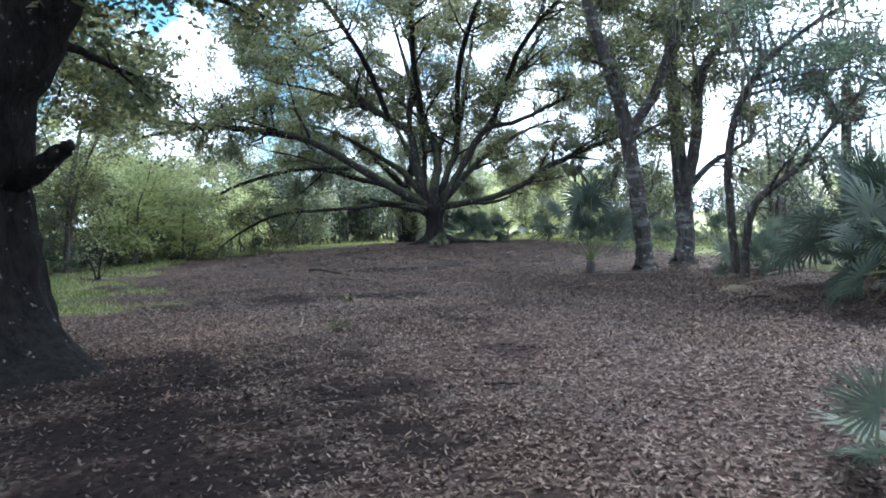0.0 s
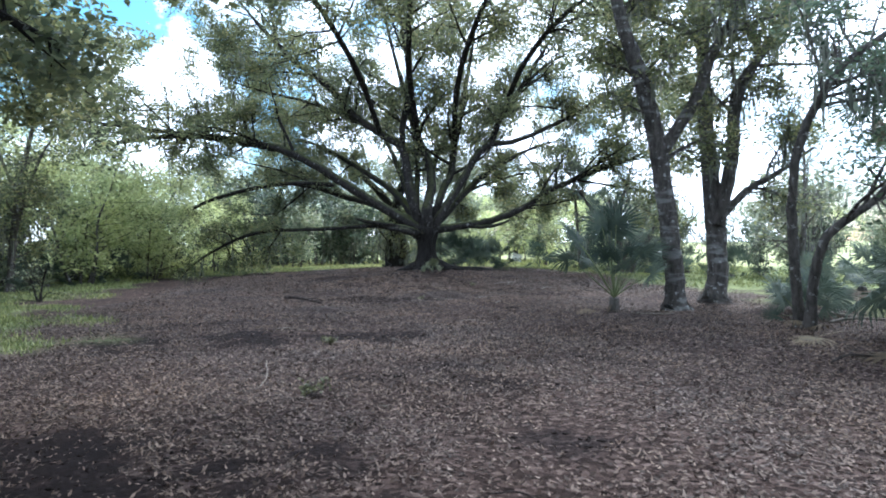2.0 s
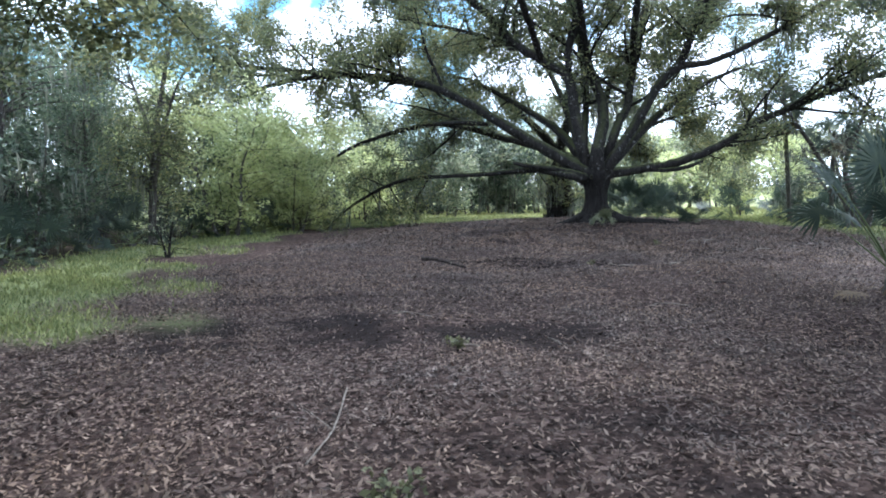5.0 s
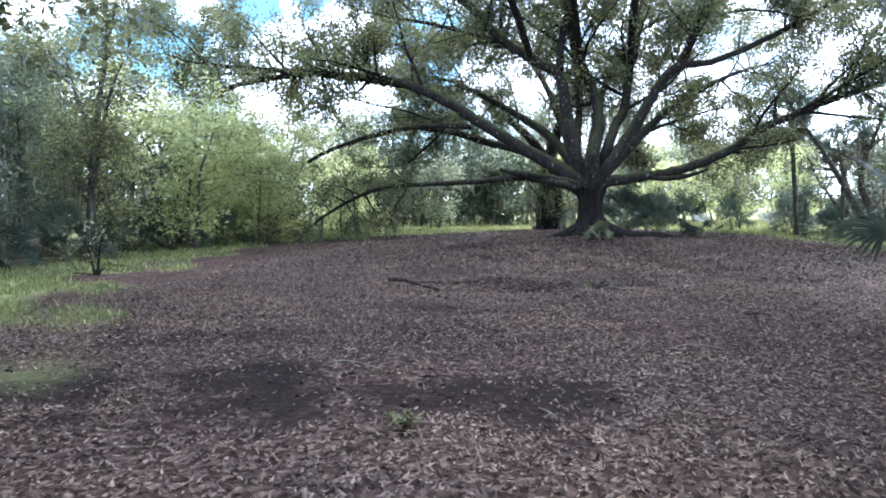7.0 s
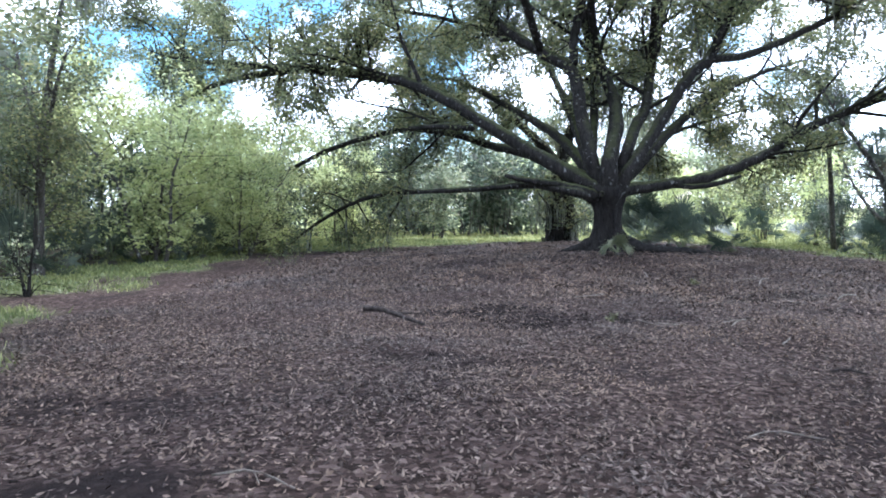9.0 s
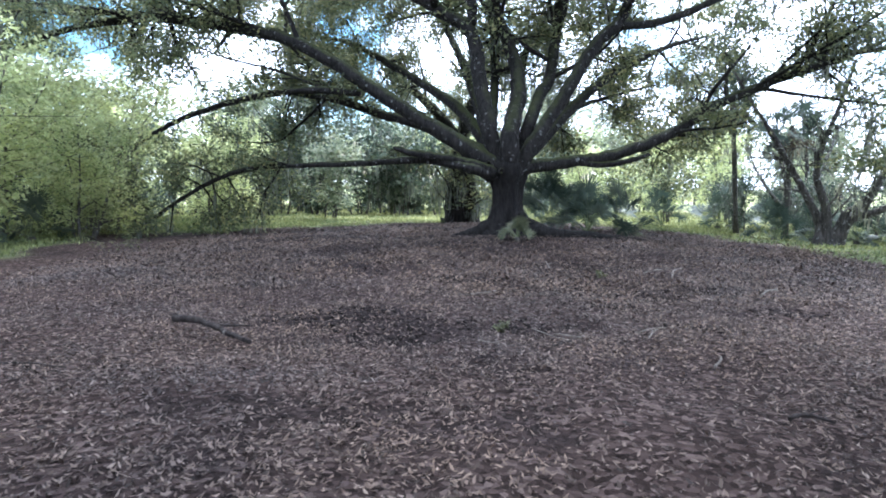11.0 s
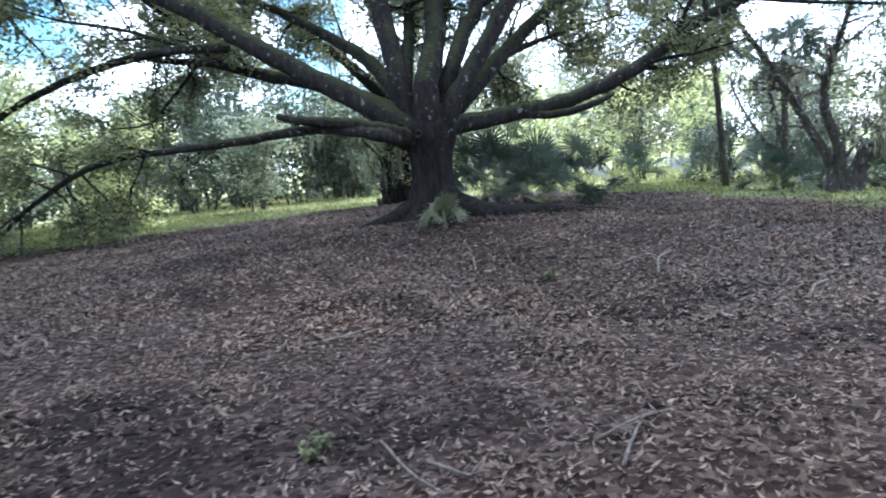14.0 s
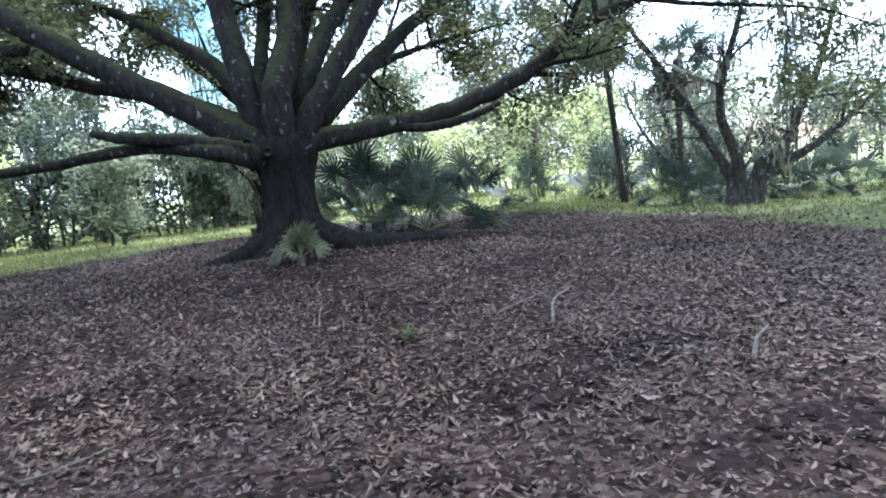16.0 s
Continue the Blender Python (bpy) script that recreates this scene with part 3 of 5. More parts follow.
OAK_LIMBS = {
    "west": [(-1.45, 26.35, 1.85, 0.31), (-1.84, 26.30, 2.25, 0.25), (-3.15, 26.65, 3.02, 0.20), (-4.30, 26.94, 3.75, 0.19), (-5.52, 27.23, 4.53, 0.18), (-6.82, 27.50, 5.17, 0.17), (-8.60, 27.83, 5.60, 0.17), (-10.30, 28.12, 5.86, 0.15), (-12.13, 28.40, 6.14, 0.11), (-14.85, 28.80, 6.55, 0.07), (-16.07, 28.98, 6.81, 0.04), (-17.29, 29.16, 7.22, 0.02)],
    "west_fork": [(-10.75, 28.20, 5.91, 0.12), (-13.35, 28.94, 5.91, 0.10), (-15.39, 29.49, 5.59, 0.08), (-17.34, 30.02, 4.94, 0.07), (-18.75, 30.39, 4.39, 0.06), (-19.89, 30.70, 3.79, 0.05), (-20.41, 30.84, 3.49, 0.03), (-20.92, 30.98, 3.13, 0.02)],
    "west_low": [(-4.82, 27.03, 3.77, 0.10), (-6.12, 27.42, 3.89, 0.10), (-7.73, 27.87, 3.81, 0.09), (-9.97, 28.46, 3.35, 0.08), (-11.46, 28.85, 2.77, 0.07), (-12.81, 29.19, 2.13, 0.06), (-14.23, 29.53, 1.44, 0.04), (-14.67, 29.64, 1.20, 0.02), (-15.11, 29.74, 0.92, 0.02)],
    "low": [(-1.45, 26.20, 1.80, 0.15), (-1.97, 26.00, 1.94, 0.12), (-3.15, 26.55, 2.16, 0.10), (-4.89, 27.19, 2.08, 0.09), (-6.80, 27.72, 2.03, 0.07), (-8.03, 27.99, 1.95, 0.07), (-9.12, 28.20, 1.62, 0.06), (-10.25, 28.39, 1.07, 0.05), (-10.97, 28.50, 0.60, 0.04), (-11.21, 28.54, 0.40, 0.02), (-11.46, 28.57, 0.15, 0.02)],
    "stub": [(-1.40, 26.20, 1.80, 0.16), (-1.68, 26.05, 1.95, 0.13), (-2.1, 26.1, 2.09, 0.115), (-2.75, 26.25, 2.22, 0.1), (-3.4, 26.4, 2.31, 0.09), (-3.85, 26.5, 2.43, 0.06)],
    "northwest": [(-1.40, 26.40, 1.90, 0.25), (-1.62, 26.35, 2.80, 0.20), (-1.89, 26.81, 3.91, 0.19), (-2.15, 27.27, 5.16, 0.18), (-3.04, 27.62, 5.85, 0.17), (-4.14, 27.98, 6.67, 0.16), (-5.28, 28.36, 7.94, 0.15), (-6.67, 28.67, 9.04, 0.13), (-7.63, 28.85, 10.00, 0.10), (-8.67, 29.05, 11.15, 0.06), (-9.72, 29.25, 12.48, 0.02)],
    "northwest_fork": [(-2.15, 27.31, 5.37, 0.13), (-2.13, 27.48, 6.30, 0.14), (-1.93, 27.68, 7.34, 0.12), (-1.96, 27.91, 8.61, 0.11), (-2.08, 28.06, 9.47, 0.09), (-2.31, 28.37, 11.28, 0.06), (-2.55, 28.67, 13.30, 0.02)],
    "northwest_thin": [(-2.19, 27.31, 5.27, 0.09), (-2.85, 27.74, 5.66, 0.08), (-3.99, 28.43, 6.54, 0.08), (-5.41, 29.02, 7.14, 0.07), (-6.63, 29.41, 7.60, 0.07), (-8.39, 29.81, 8.09, 0.05), (-9.42, 30.05, 8.45, 0.03), (-10.45, 30.28, 8.94, 0.02)],
    "middle_back": [(-1.30, 26.60, 1.90, 0.17), (-1.58, 26.90, 2.62, 0.13), (-1.62, 28.13, 3.85, 0.13), (-1.63, 28.84, 4.87, 0.13), (-1.73, 29.40, 6.05, 0.12), (-1.93, 30.57, 8.70, 0.07), (-2.13, 31.73, 11.68, 0.03)],
    "middle_front": [(-1.15, 26.30, 1.85, 0.29), (-1.18, 26.15, 2.66, 0.23), (-1.03, 26.91, 3.54, 0.21), (-1.11, 27.60, 4.56, 0.18), (-1.58, 28.26, 5.83, 0.16), (-1.91, 28.65, 6.93, 0.15), (-2.59, 29.45, 9.35, 0.09), (-3.27, 30.24, 12.07, 0.04)],
    "northeast": [(-1.05, 26.50, 1.90, 0.21), (-0.75, 26.60, 2.96, 0.17), (-0.51, 27.31, 3.70, 0.16), (-0.27, 27.75, 4.20, 0.15), (-0.09, 28.51, 5.42, 0.14), (0.17, 29.10, 6.81, 0.13), (0.60, 30.06, 9.23, 0.08), (1.02, 31.02, 11.95, 0.03)],
    "east": [(-1.05, 26.35, 1.80, 0.23), (-0.66, 26.30, 2.51, 0.18), (0.19, 27.07, 3.91, 0.17), (0.78, 27.53, 4.94, 0.16), (1.38, 27.83, 5.57, 0.15), (1.78, 28.14, 6.52, 0.12), (2.59, 28.52, 7.78, 0.10), (3.39, 28.80, 9.04, 0.09), (4.19, 29.08, 10.36, 0.05), (4.99, 29.36, 11.87, 0.02)],
    "east_fork": [(1.28, 27.77, 5.43, 0.13), (2.41, 28.38, 5.64, 0.11), (3.68, 29.00, 6.23, 0.10), (4.97, 29.53, 6.92, 0.10), (6.25, 29.97, 7.71, 0.09), (7.52, 30.27, 8.26, 0.07), (8.64, 30.54, 8.82, 0.04), (9.76, 30.81, 9.53, 0.02)],
    "east_low": [(-1.10, 26.35, 1.75, 0.21), (-0.77, 26.30, 2.00, 0.17), (0.30, 26.82, 2.17, 0.15), (1.12, 27.17, 2.31, 0.15), (2.08, 27.55, 2.62, 0.15), (2.93, 27.86, 3.04, 0.14), (3.67, 28.13, 3.57, 0.13), (4.52, 28.37, 3.93, 0.12), (5.49, 28.60, 4.34, 0.12), (6.51, 28.80, 4.68, 0.10), (7.73, 29.03, 5.17, 0.06), (8.94, 29.26, 5.81, 0.02)],
    "east_stub": [(0.45, 26.85, 2.12, 0.08), (1.05, 27.0, 2.10, 0.08), (1.6, 27.0, 2.2, 0.07), (2.05, 27.05, 2.36, 0.04)],
    "mossy": [(-1.5, 26.8, 2.2, 0.2), (-3.29, 27.50, 3.02, 0.15), (-4.50, 28.00, 3.36, 0.13), (-5.80, 28.50, 3.78, 0.10), (-7.5, 29.20, 4.1, 0.05)],
    "back_low": [(-1.0, 26.9, 2.1, 0.2), (-0.6, 28.6, 3.0, 0.12), (0.6, 30.4, 3.8, 0.08), (2.0, 32.0, 4.4, 0.05), (3.4, 33.4, 4.9, 0.03)],
    "back_west": [(-1.4, 26.9, 2.2, 0.22), (-2.6, 28.8, 3.6, 0.16), (-4.6, 31.0, 5.0, 0.12), (-6.6, 33.0, 6.2, 0.08), (-8.8, 34.6, 7.0, 0.03)],
    "back_high": [(-1.2, 26.8, 2.2, 0.2), (-1.0, 29.5, 4.6, 0.14), (-0.5, 32.0, 6.4, 0.09), (0.2, 34.5, 7.6, 0.04)],
    "back_east": [(-0.9, 26.8, 2.2, 0.2), (1.2, 29.5, 4.4, 0.13), (3.4, 32.0, 5.8, 0.08), (5.4, 34.0, 6.6, 0.03)],
    "back_mid": [(-1.5, 26.9, 2.2, 0.18), (-2.6, 29.6, 5.0, 0.12), (-3.8, 32.4, 7.2, 0.08), (-5.2, 34.6, 8.8, 0.03)],
    "front_high": [(-0.09, 28.51, 5.42, 0.12), (0.0, 26.4, 7.4, 0.12), (0.6, 24.2, 9.0, 0.1), (1.4, 22.0, 10.0, 0.07), (2.4, 20.0, 10.6, 0.03)],
    # Next three reach above the view, added to shade trunk and ground.
    "front_west": [(-3.04, 27.62, 5.85, 0.12), (-3.6, 25.6, 7.6, 0.12), (-4.4, 23.2, 9.0, 0.1), (-5.2, 21.0, 9.8, 0.07), (-5.8, 19.2, 10.2, 0.03)],
    "front_middle": [(-1.58, 28.26, 5.83, 0.12), (-1.8, 26.0, 8.0, 0.12), (-1.6, 23.5, 9.6, 0.1), (-1.5, 21.0, 10.4, 0.07), (-1.2, 19.0, 10.8, 0.03)],
    "front_east": [(1.78, 28.14, 6.52, 0.11), (2.4, 26.0, 8.0, 0.11), (3.4, 23.8, 9.0, 0.09), (4.6, 22.0, 9.5, 0.06), (5.6, 20.4, 9.8, 0.03)],
}
oak_paths = {}
for limb_name, limb in OAK_LIMBS.items():
    oak_paths[limb_name] = smooth_path([(x, y, z, r * (0.9 if z > 2.0 else 1.0)) for x, y, z, r in limb], 6, oak_rng, 0.07)
    g = Geo()
    g.tube(oak_paths[limb_name][:, :3], oak_paths[limb_name][:, 3], 14, 0.035, oak_rng)
    part("limb", g, OAK_BARK, great_oak, smooth=True)
# long branches that leave the limbs
oak_branches = []
for limb_name, count, up in (("west", 4, 0.5), ("northwest", 6, 0.3), ("northwest_thin", 3, 0.3), ("northwest_fork", 4, 0.1), ("middle_back", 2, 0.1), ("middle_front", 3, 0.1), ("northeast", 5, 0.15), ("east", 6, 0.2), ("east_fork", 6, 0.2), ("east_low", 4, 0.4), ("mossy", 3, 0.2), ("back_low", 3, 0.1), ("back_west", 3, 0.2), ("back_mid", 2, 0.1), ("back_east", 3, 0.2)):
    for br in side_branches(oak_paths[limb_name], oak_rng, count, 0.42, 2.6, 5.4, up, lean=0.75, droop=0.1, thick=0.55, back=0.25):
        br = smooth_path(br, 4, oak_rng, 0.12)
        oak_branches.append(br)
        g = Geo()
        g.tube(br[:, :3], br[:, 3] * 0.85, 8, 0.05, oak_rng)
        part("branch", g, OAK_BARK, great_oak, smooth=True)
oak_wood, oak_leaf, oak_moss = Geo(), Geo(), Geo()
crown_on(oak_branches, oak_rng, oak_wood, oak_leaf, per_metre=1.5, start=0.3, lmin=0.7, lmax=2.0, rise=0.2, twigs=6, leaf_count=34, leaf_len=0.12, leaf_wid=0.062, clump=0.2, droop=0.2, moss=oak_moss, moss_share=0.35, moss_len=0.5, back=0.1)
DROOPING = ("west_low", "low", "mossy", "back_west", "back_low")
SPARSE = ("west_fork",)
BACK = ("back_high", "back_east", "back_mid", "middle_back", "northeast")
LATE = ("east_low", "east_fork")
FRONT = ("front_west", "front_middle", "front_east", "front_high")
PLAIN = [k for k in oak_paths if "stub" not in k and k not in DROOPING + BACK + LATE + SPARSE + FRONT]
fine = dict(leaf_len=0.115, leaf_wid=0.06, back=0.3)
crown_on([oak_paths[k] for k in PLAIN], oak_rng, oak_wood, oak_leaf, per_metre=1.4, start=0.4, lmin=1.0, lmax=3.0, rise=0.25, twigs=6, leaf_count=36, clump=0.2, moss=oak_moss, moss_share=0.2, moss_len=0.45, **fine)
crown_on([oak_paths[k] for k in BACK], oak_rng, oak_wood, oak_leaf, per_metre=1.2, start=0.4, lmin=1.0, lmax=3.0, rise=0.15, twigs=6, leaf_count=34, leaf_len=0.125, leaf_wid=0.065, clump=0.22, moss=oak_moss, moss_share=0.5, moss_len=0.7)
crown_on([oak_paths[k] for k in FRONT], oak_rng, oak_wood, oak_leaf, per_metre=2.6, start=0.35, lmin=1.0, lmax=3.0, rise=0.3, twigs=6, leaf_count=30, leaf_len=0.13, leaf_wid=0.07, clump=0.24)
crown_on([oak_paths[k] for k in LATE], oak_rng, oak_wood, oak_leaf, per_metre=2.2, start=0.36, lmin=0.9, lmax=2.6, rise=0.35, back=0.3, twigs=6, leaf_count=42, leaf_len=0.1, leaf_wid=0.052, clump=0.2, moss=oak_moss, moss_share=0.3, moss_len=0.6)
crown_on([oak_paths[k] for k in DROOPING], oak_rng, oak_wood, oak_leaf, per_metre=1.5, start=0.36, lmin=0.7, lmax=2.0, rise=0.15, twigs=6, leaf_count=36, clump=0.2, droop=0.5, moss=oak_moss, moss_share=0.45, moss_len=0.6, **fine)
crown_on([oak_paths["west_fork"]], oak_rng, oak_wood, oak_leaf, per_metre=1.3, start=0.2, lmin=0.6, lmax=1.8, rise=0.2, twigs=6, leaf_count=32, clump=0.2, droop=0.3, moss=oak_moss, moss_share=0.3, moss_len=0.5, **fine)
crown_on([oak_paths["west"], oak_paths["northwest_thin"]], oak_rng, oak_wood, oak_leaf, per_metre=1.4, start=0.36, lmin=1.4, lmax=3.4, rise=0.7, twigs=7, leaf_count=38, clump=0.22, moss=oak_moss, moss_share=0.1, moss_len=0.4, **fine)
crown_on([oak_paths["west"]], oak_rng, oak_wood, oak_leaf, per_metre=0.6, start=0.55, lmin=0.7, lmax=2.0, rise=-0.25, twigs=6, leaf_count=40, clump=0.2, droop=0.6, moss=oak_moss, moss_share=0.3, moss_len=0.5, **fine)
part("twig_work", oak_wood, OAK_BARK, great_oak, "fine dark branches and twigs", kind="stuff")
part("crown", oak_leaf, OAK_LEAF, great_oak, "small dark green oak leaves", kind="stuff")
part("hanging_moss", oak_moss, MOSS_GREY, great_oak, "grey hanging moss", kind="stuff")
for kx, ky, kz, kr in ((-1.62, 26.08, 2.05, 0.05), (-1.33, 25.97, 1.9, 0.05)):
    g = Geo()
    a = np.linspace(0, 2 * math.pi, 13)[:-1]
    for r0, d0, r1, d1 in ((1.5, 0.0, 1.15, -0.09), (1.15, -0.09, 0.7, -0.06), (0.7, -0.06, 0.05, -0.03)):
        ring = lambda rr, dd: np.stack([kx + kr * rr * np.cos(a), np.full(12, ky + dd), kz + kr * rr * np.sin(a)], 1)
        i = np.arange(12)
        g.add(np.vstack([ring(r0, d0), ring(r1, d1)]), np.stack([i, (i + 1) % 12, 12 + (i + 1) % 12, 12 + i], 1))
    part("knot", g, OAK_BARK, oak_bole, "healed scar of a lost limb", smooth=True)

# ---- the oak passed at the start ----
near_oak = thing("live_oak", 0, 0, 0, "old live oak with a dark lichen-spotted trunk and buttress roots", "tree")
near_rng = np.random.default_rng(11)
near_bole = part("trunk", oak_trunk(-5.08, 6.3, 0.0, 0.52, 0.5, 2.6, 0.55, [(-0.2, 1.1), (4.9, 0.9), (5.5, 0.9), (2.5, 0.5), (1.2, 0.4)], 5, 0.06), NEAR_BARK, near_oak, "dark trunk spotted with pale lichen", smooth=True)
NEAR_LIMBS = [
    [(-5.05, 6.3, 1.3, 0.46), (-4.98, 6.3, 2.2, 0.44), (-4.7, 6.3, 3.1, 0.38), (-4.25, 6.4, 3.9, 0.32), (-3.7, 6.8, 5.2, 0.24), (-2.8, 7.4, 6.8, 0.17), (-1.6, 8.2, 8.0, 0.08)],
    [(-5.15, 6.3, 1.6, 0.42), (-5.5, 6.2, 3.4, 0.34), (-6.0, 5.9, 4.8, 0.26), (-6.8, 5.4, 6.6, 0.18), (-7.8, 4.8, 8.4, 0.07)],
    [(-5.2, 6.4, 1.7, 0.38), (-6.2, 7.6, 3.9, 0.26), (-7.8, 9.0, 5.4, 0.2), (-9.4, 10.6, 6.4, 0.14), (-11.0, 12.4, 7.0, 0.06)],
    [(-5.1, 6.2, 1.7, 0.36), (-4.0, 4.4, 4.0, 0.26), (-2.6, 2.6, 5.8, 0.2), (-1.0, 0.8, 7.0, 0.13), (0.8, -1.0, 7.8, 0.05)],
    [(-6.0, 7.4, 3.7, 0.2), (-6.8, 9.0, 5.2, 0.1), (-7.3, 10.6, 5.6, 0.06), (-7.5, 12.0, 5.4, 0.04), (-7.6, 13.0, 4.9, 0.02)],
    # Two unseen limbs, added to cast shade on the ground left of the path.
    [(-4.25, 6.4, 3.9, 0.2), (-3.1, 7.6, 5.8, 0.17), (-1.4, 8.8, 7.2, 0.13), (0.2, 9.5, 8.0, 0.09), (1.6, 10.0, 8.5, 0.04)],
    [(-3.7, 6.8, 5.2, 0.17), (-2.9, 8.4, 6.6, 0.14), (-2.4, 10.2, 7.6, 0.1), (-2.0, 12.0, 8.3, 0.04)],
    [(-3.9, 6.7, 4.8, 0.2), (-2.6, 5.6, 6.2, 0.16), (-0.8, 4.8, 7.4, 0.11), (1.2, 4.4, 8.2, 0.05)],
]
near_paths = []
for limb in NEAR_LIMBS:
    p = smooth_path(limb, 5, near_rng, 0.06)
    near_paths.append(p)
    g = Geo()
    g.tube(p[:, :3], p[:, 3], 14, 0.04, near_rng)
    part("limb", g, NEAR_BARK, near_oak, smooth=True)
g = Geo()
stub = smooth_path([(-4.8, 6.25, 1.95, 0.15), (-4.4, 6.2, 2.1, 0.12), (-4.1, 6.15, 2.28, 0.09), (-3.92, 6.13, 2.36, 0.06)], 4, near_rng, 0.08)
g.tube(stub[:, :3], stub[:, 3], 10, 0.05, near_rng)
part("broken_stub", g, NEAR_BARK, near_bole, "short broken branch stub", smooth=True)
near_wood, near_leaf = Geo(), Geo()
crown_on(near_paths, near_rng, near_wood, near_leaf, per_metre=2.8, start=0.4, lmin=1.2, lmax=3.4, rise=0.25, twigs=6, leaf_count=46, leaf_len=0.12, leaf_wid=0.065, clump=0.2)
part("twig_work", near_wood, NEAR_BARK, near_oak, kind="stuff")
part("crown", near_leaf, OAK_LEAF, near_oak, "dark green oak leaves", kind="stuff")


# ---- the slender trees beside the clearing ----
def stem_tree(name, label, group, stems, seed, bark, leaf_mat, moss_share=0.25, per_metre=2.1, start=0.36, lmax=2.4, leaf_count=40, rise=0.3, leaf_len=0.1, lmin=0.9, moss_len=0.6):
    rng = np.random.default_rng(seed)
    e = thing(name, 0, 0, 0, label, "tree", group)
    paths = []
    for stem in stems:
        p = smooth_path([stem[0], tuple(0.85 * a + 0.15 * b for a, b in zip(stem[0], stem[1]))] + stem[1:], 6, rng, 0.06)
        paths.append(p)
        r = p[:, 3].copy()
        if stem[0][2] < 0.3:
            r = r * (1 + 0.85 * np.exp(-(p[:, 2] - p[0, 2]) / 0.16))
        g = Geo()
        g.tube(p[:, :3], r, 12, 0.03, rng)
        part("trunk" if stem[0][2] < 0.3 else "limb", g, bark, e, smooth=True)
    wood, leaf, moss = Geo(), Geo(), Geo()
    crown_on(paths, rng, wood, leaf, per_metre, start, lmin, lmax, rise, 6, leaf_count, leaf_len, leaf_len * 0.5, 0.19, 0.2, moss, moss_share, moss_len)
    part("twig_work", wood, bark, e, kind="stuff")
    part("crown", leaf, leaf_mat, e, kind="stuff")
    if moss.n:
        part("hanging_moss", moss, MOSS_GREY, e, "grey hanging moss", kind="stuff")
    return e


GROVE = "slender trees at the clearing's edge"
stem_tree("slender_tree", "slender grey-barked tree forking above head height", GROVE, [
    [(4.44, 15.60, -0.05, 0.2), (4.36, 15.55, 0.97, 0.2), (4.25, 15.50, 1.84, 0.19), (4.03, 15.45, 3.31, 0.18), (3.82, 15.40, 4.27, 0.17), (3.49, 15.35, 5.34, 0.15), (3.2, 15.30, 6.1, 0.13), (2.9, 15.2, 7.6, 0.09), (2.5, 15.0, 9.2, 0.04)],
    [(4.03, 15.43, 3.3, 0.13), (4.66, 15.20, 4.35, 0.12), (4.93, 15.00, 5.24, 0.10), (5.25, 14.80, 5.87, 0.09), (5.8, 14.5, 7.2, 0.06), (6.2, 14.2, 8.6, 0.03)]], 21, BANDED_BARK, OAK_LEAF, 0.5, 2.2, 0.42)
stem_tree("slender_tree", "grey tree with pale lichen rings and two stems", GROVE, [
    [(5.85, 17.00, -0.05, 0.24), (5.92, 17.08, 0.91, 0.23), (5.91, 17.16, 1.87, 0.22), (5.79, 17.24, 3.53, 0.18), (5.70, 17.32, 5.33, 0.16), (5.70, 17.40, 6.71, 0.13), (5.6, 17.6, 8.4, 0.09), (5.4, 17.8, 10.0, 0.04)],
    [(5.92, 17.05, 1.9, 0.17), (6.17, 16.88, 3.35, 0.15), (6.23, 16.75, 4.80, 0.14), (6.69, 16.62, 5.68, 0.11), (7.14, 16.50, 6.42, 0.09), (7.8, 16.3, 8.0, 0.04)],
    [(5.95, 17.1, 2.0, 0.10), (6.6, 17.0, 2.7, 0.08), (7.3, 17.0, 3.1, 0.06), (8.2, 17.1, 3.7, 0.03)]], 22, BANDED_BARK, OAK_LEAF, 0.55, 2.2, 0.44)
stem_tree("leaning_tree", "thin crooked dark tree leaning over palmettos", GROVE, [
    [(5.42, 12.60, -0.05, 0.086), (5.21, 12.47, 1.77, 0.078), (5.15, 12.33, 2.34, 0.070), (5.17, 12.20, 2.99, 0.070), (5.36, 12.07, 3.61, 0.066), (5.65, 11.93, 4.13, 0.062), (6.2, 11.80, 4.6, 0.047), (7.2, 11.6, 5.2, 0.023)],
    [(5.44, 12.40, 0.0, 0.086), (5.45, 12.20, 1.09, 0.078), (5.57, 12.00, 1.66, 0.070), (6.09, 11.80, 2.11, 0.062), (6.49, 11.60, 2.64, 0.047), (7.2, 11.4, 3.6, 0.023)]], 23, GREY_BARK, DARK_LEAF, 0.2, start=0.5, leaf_count=18)
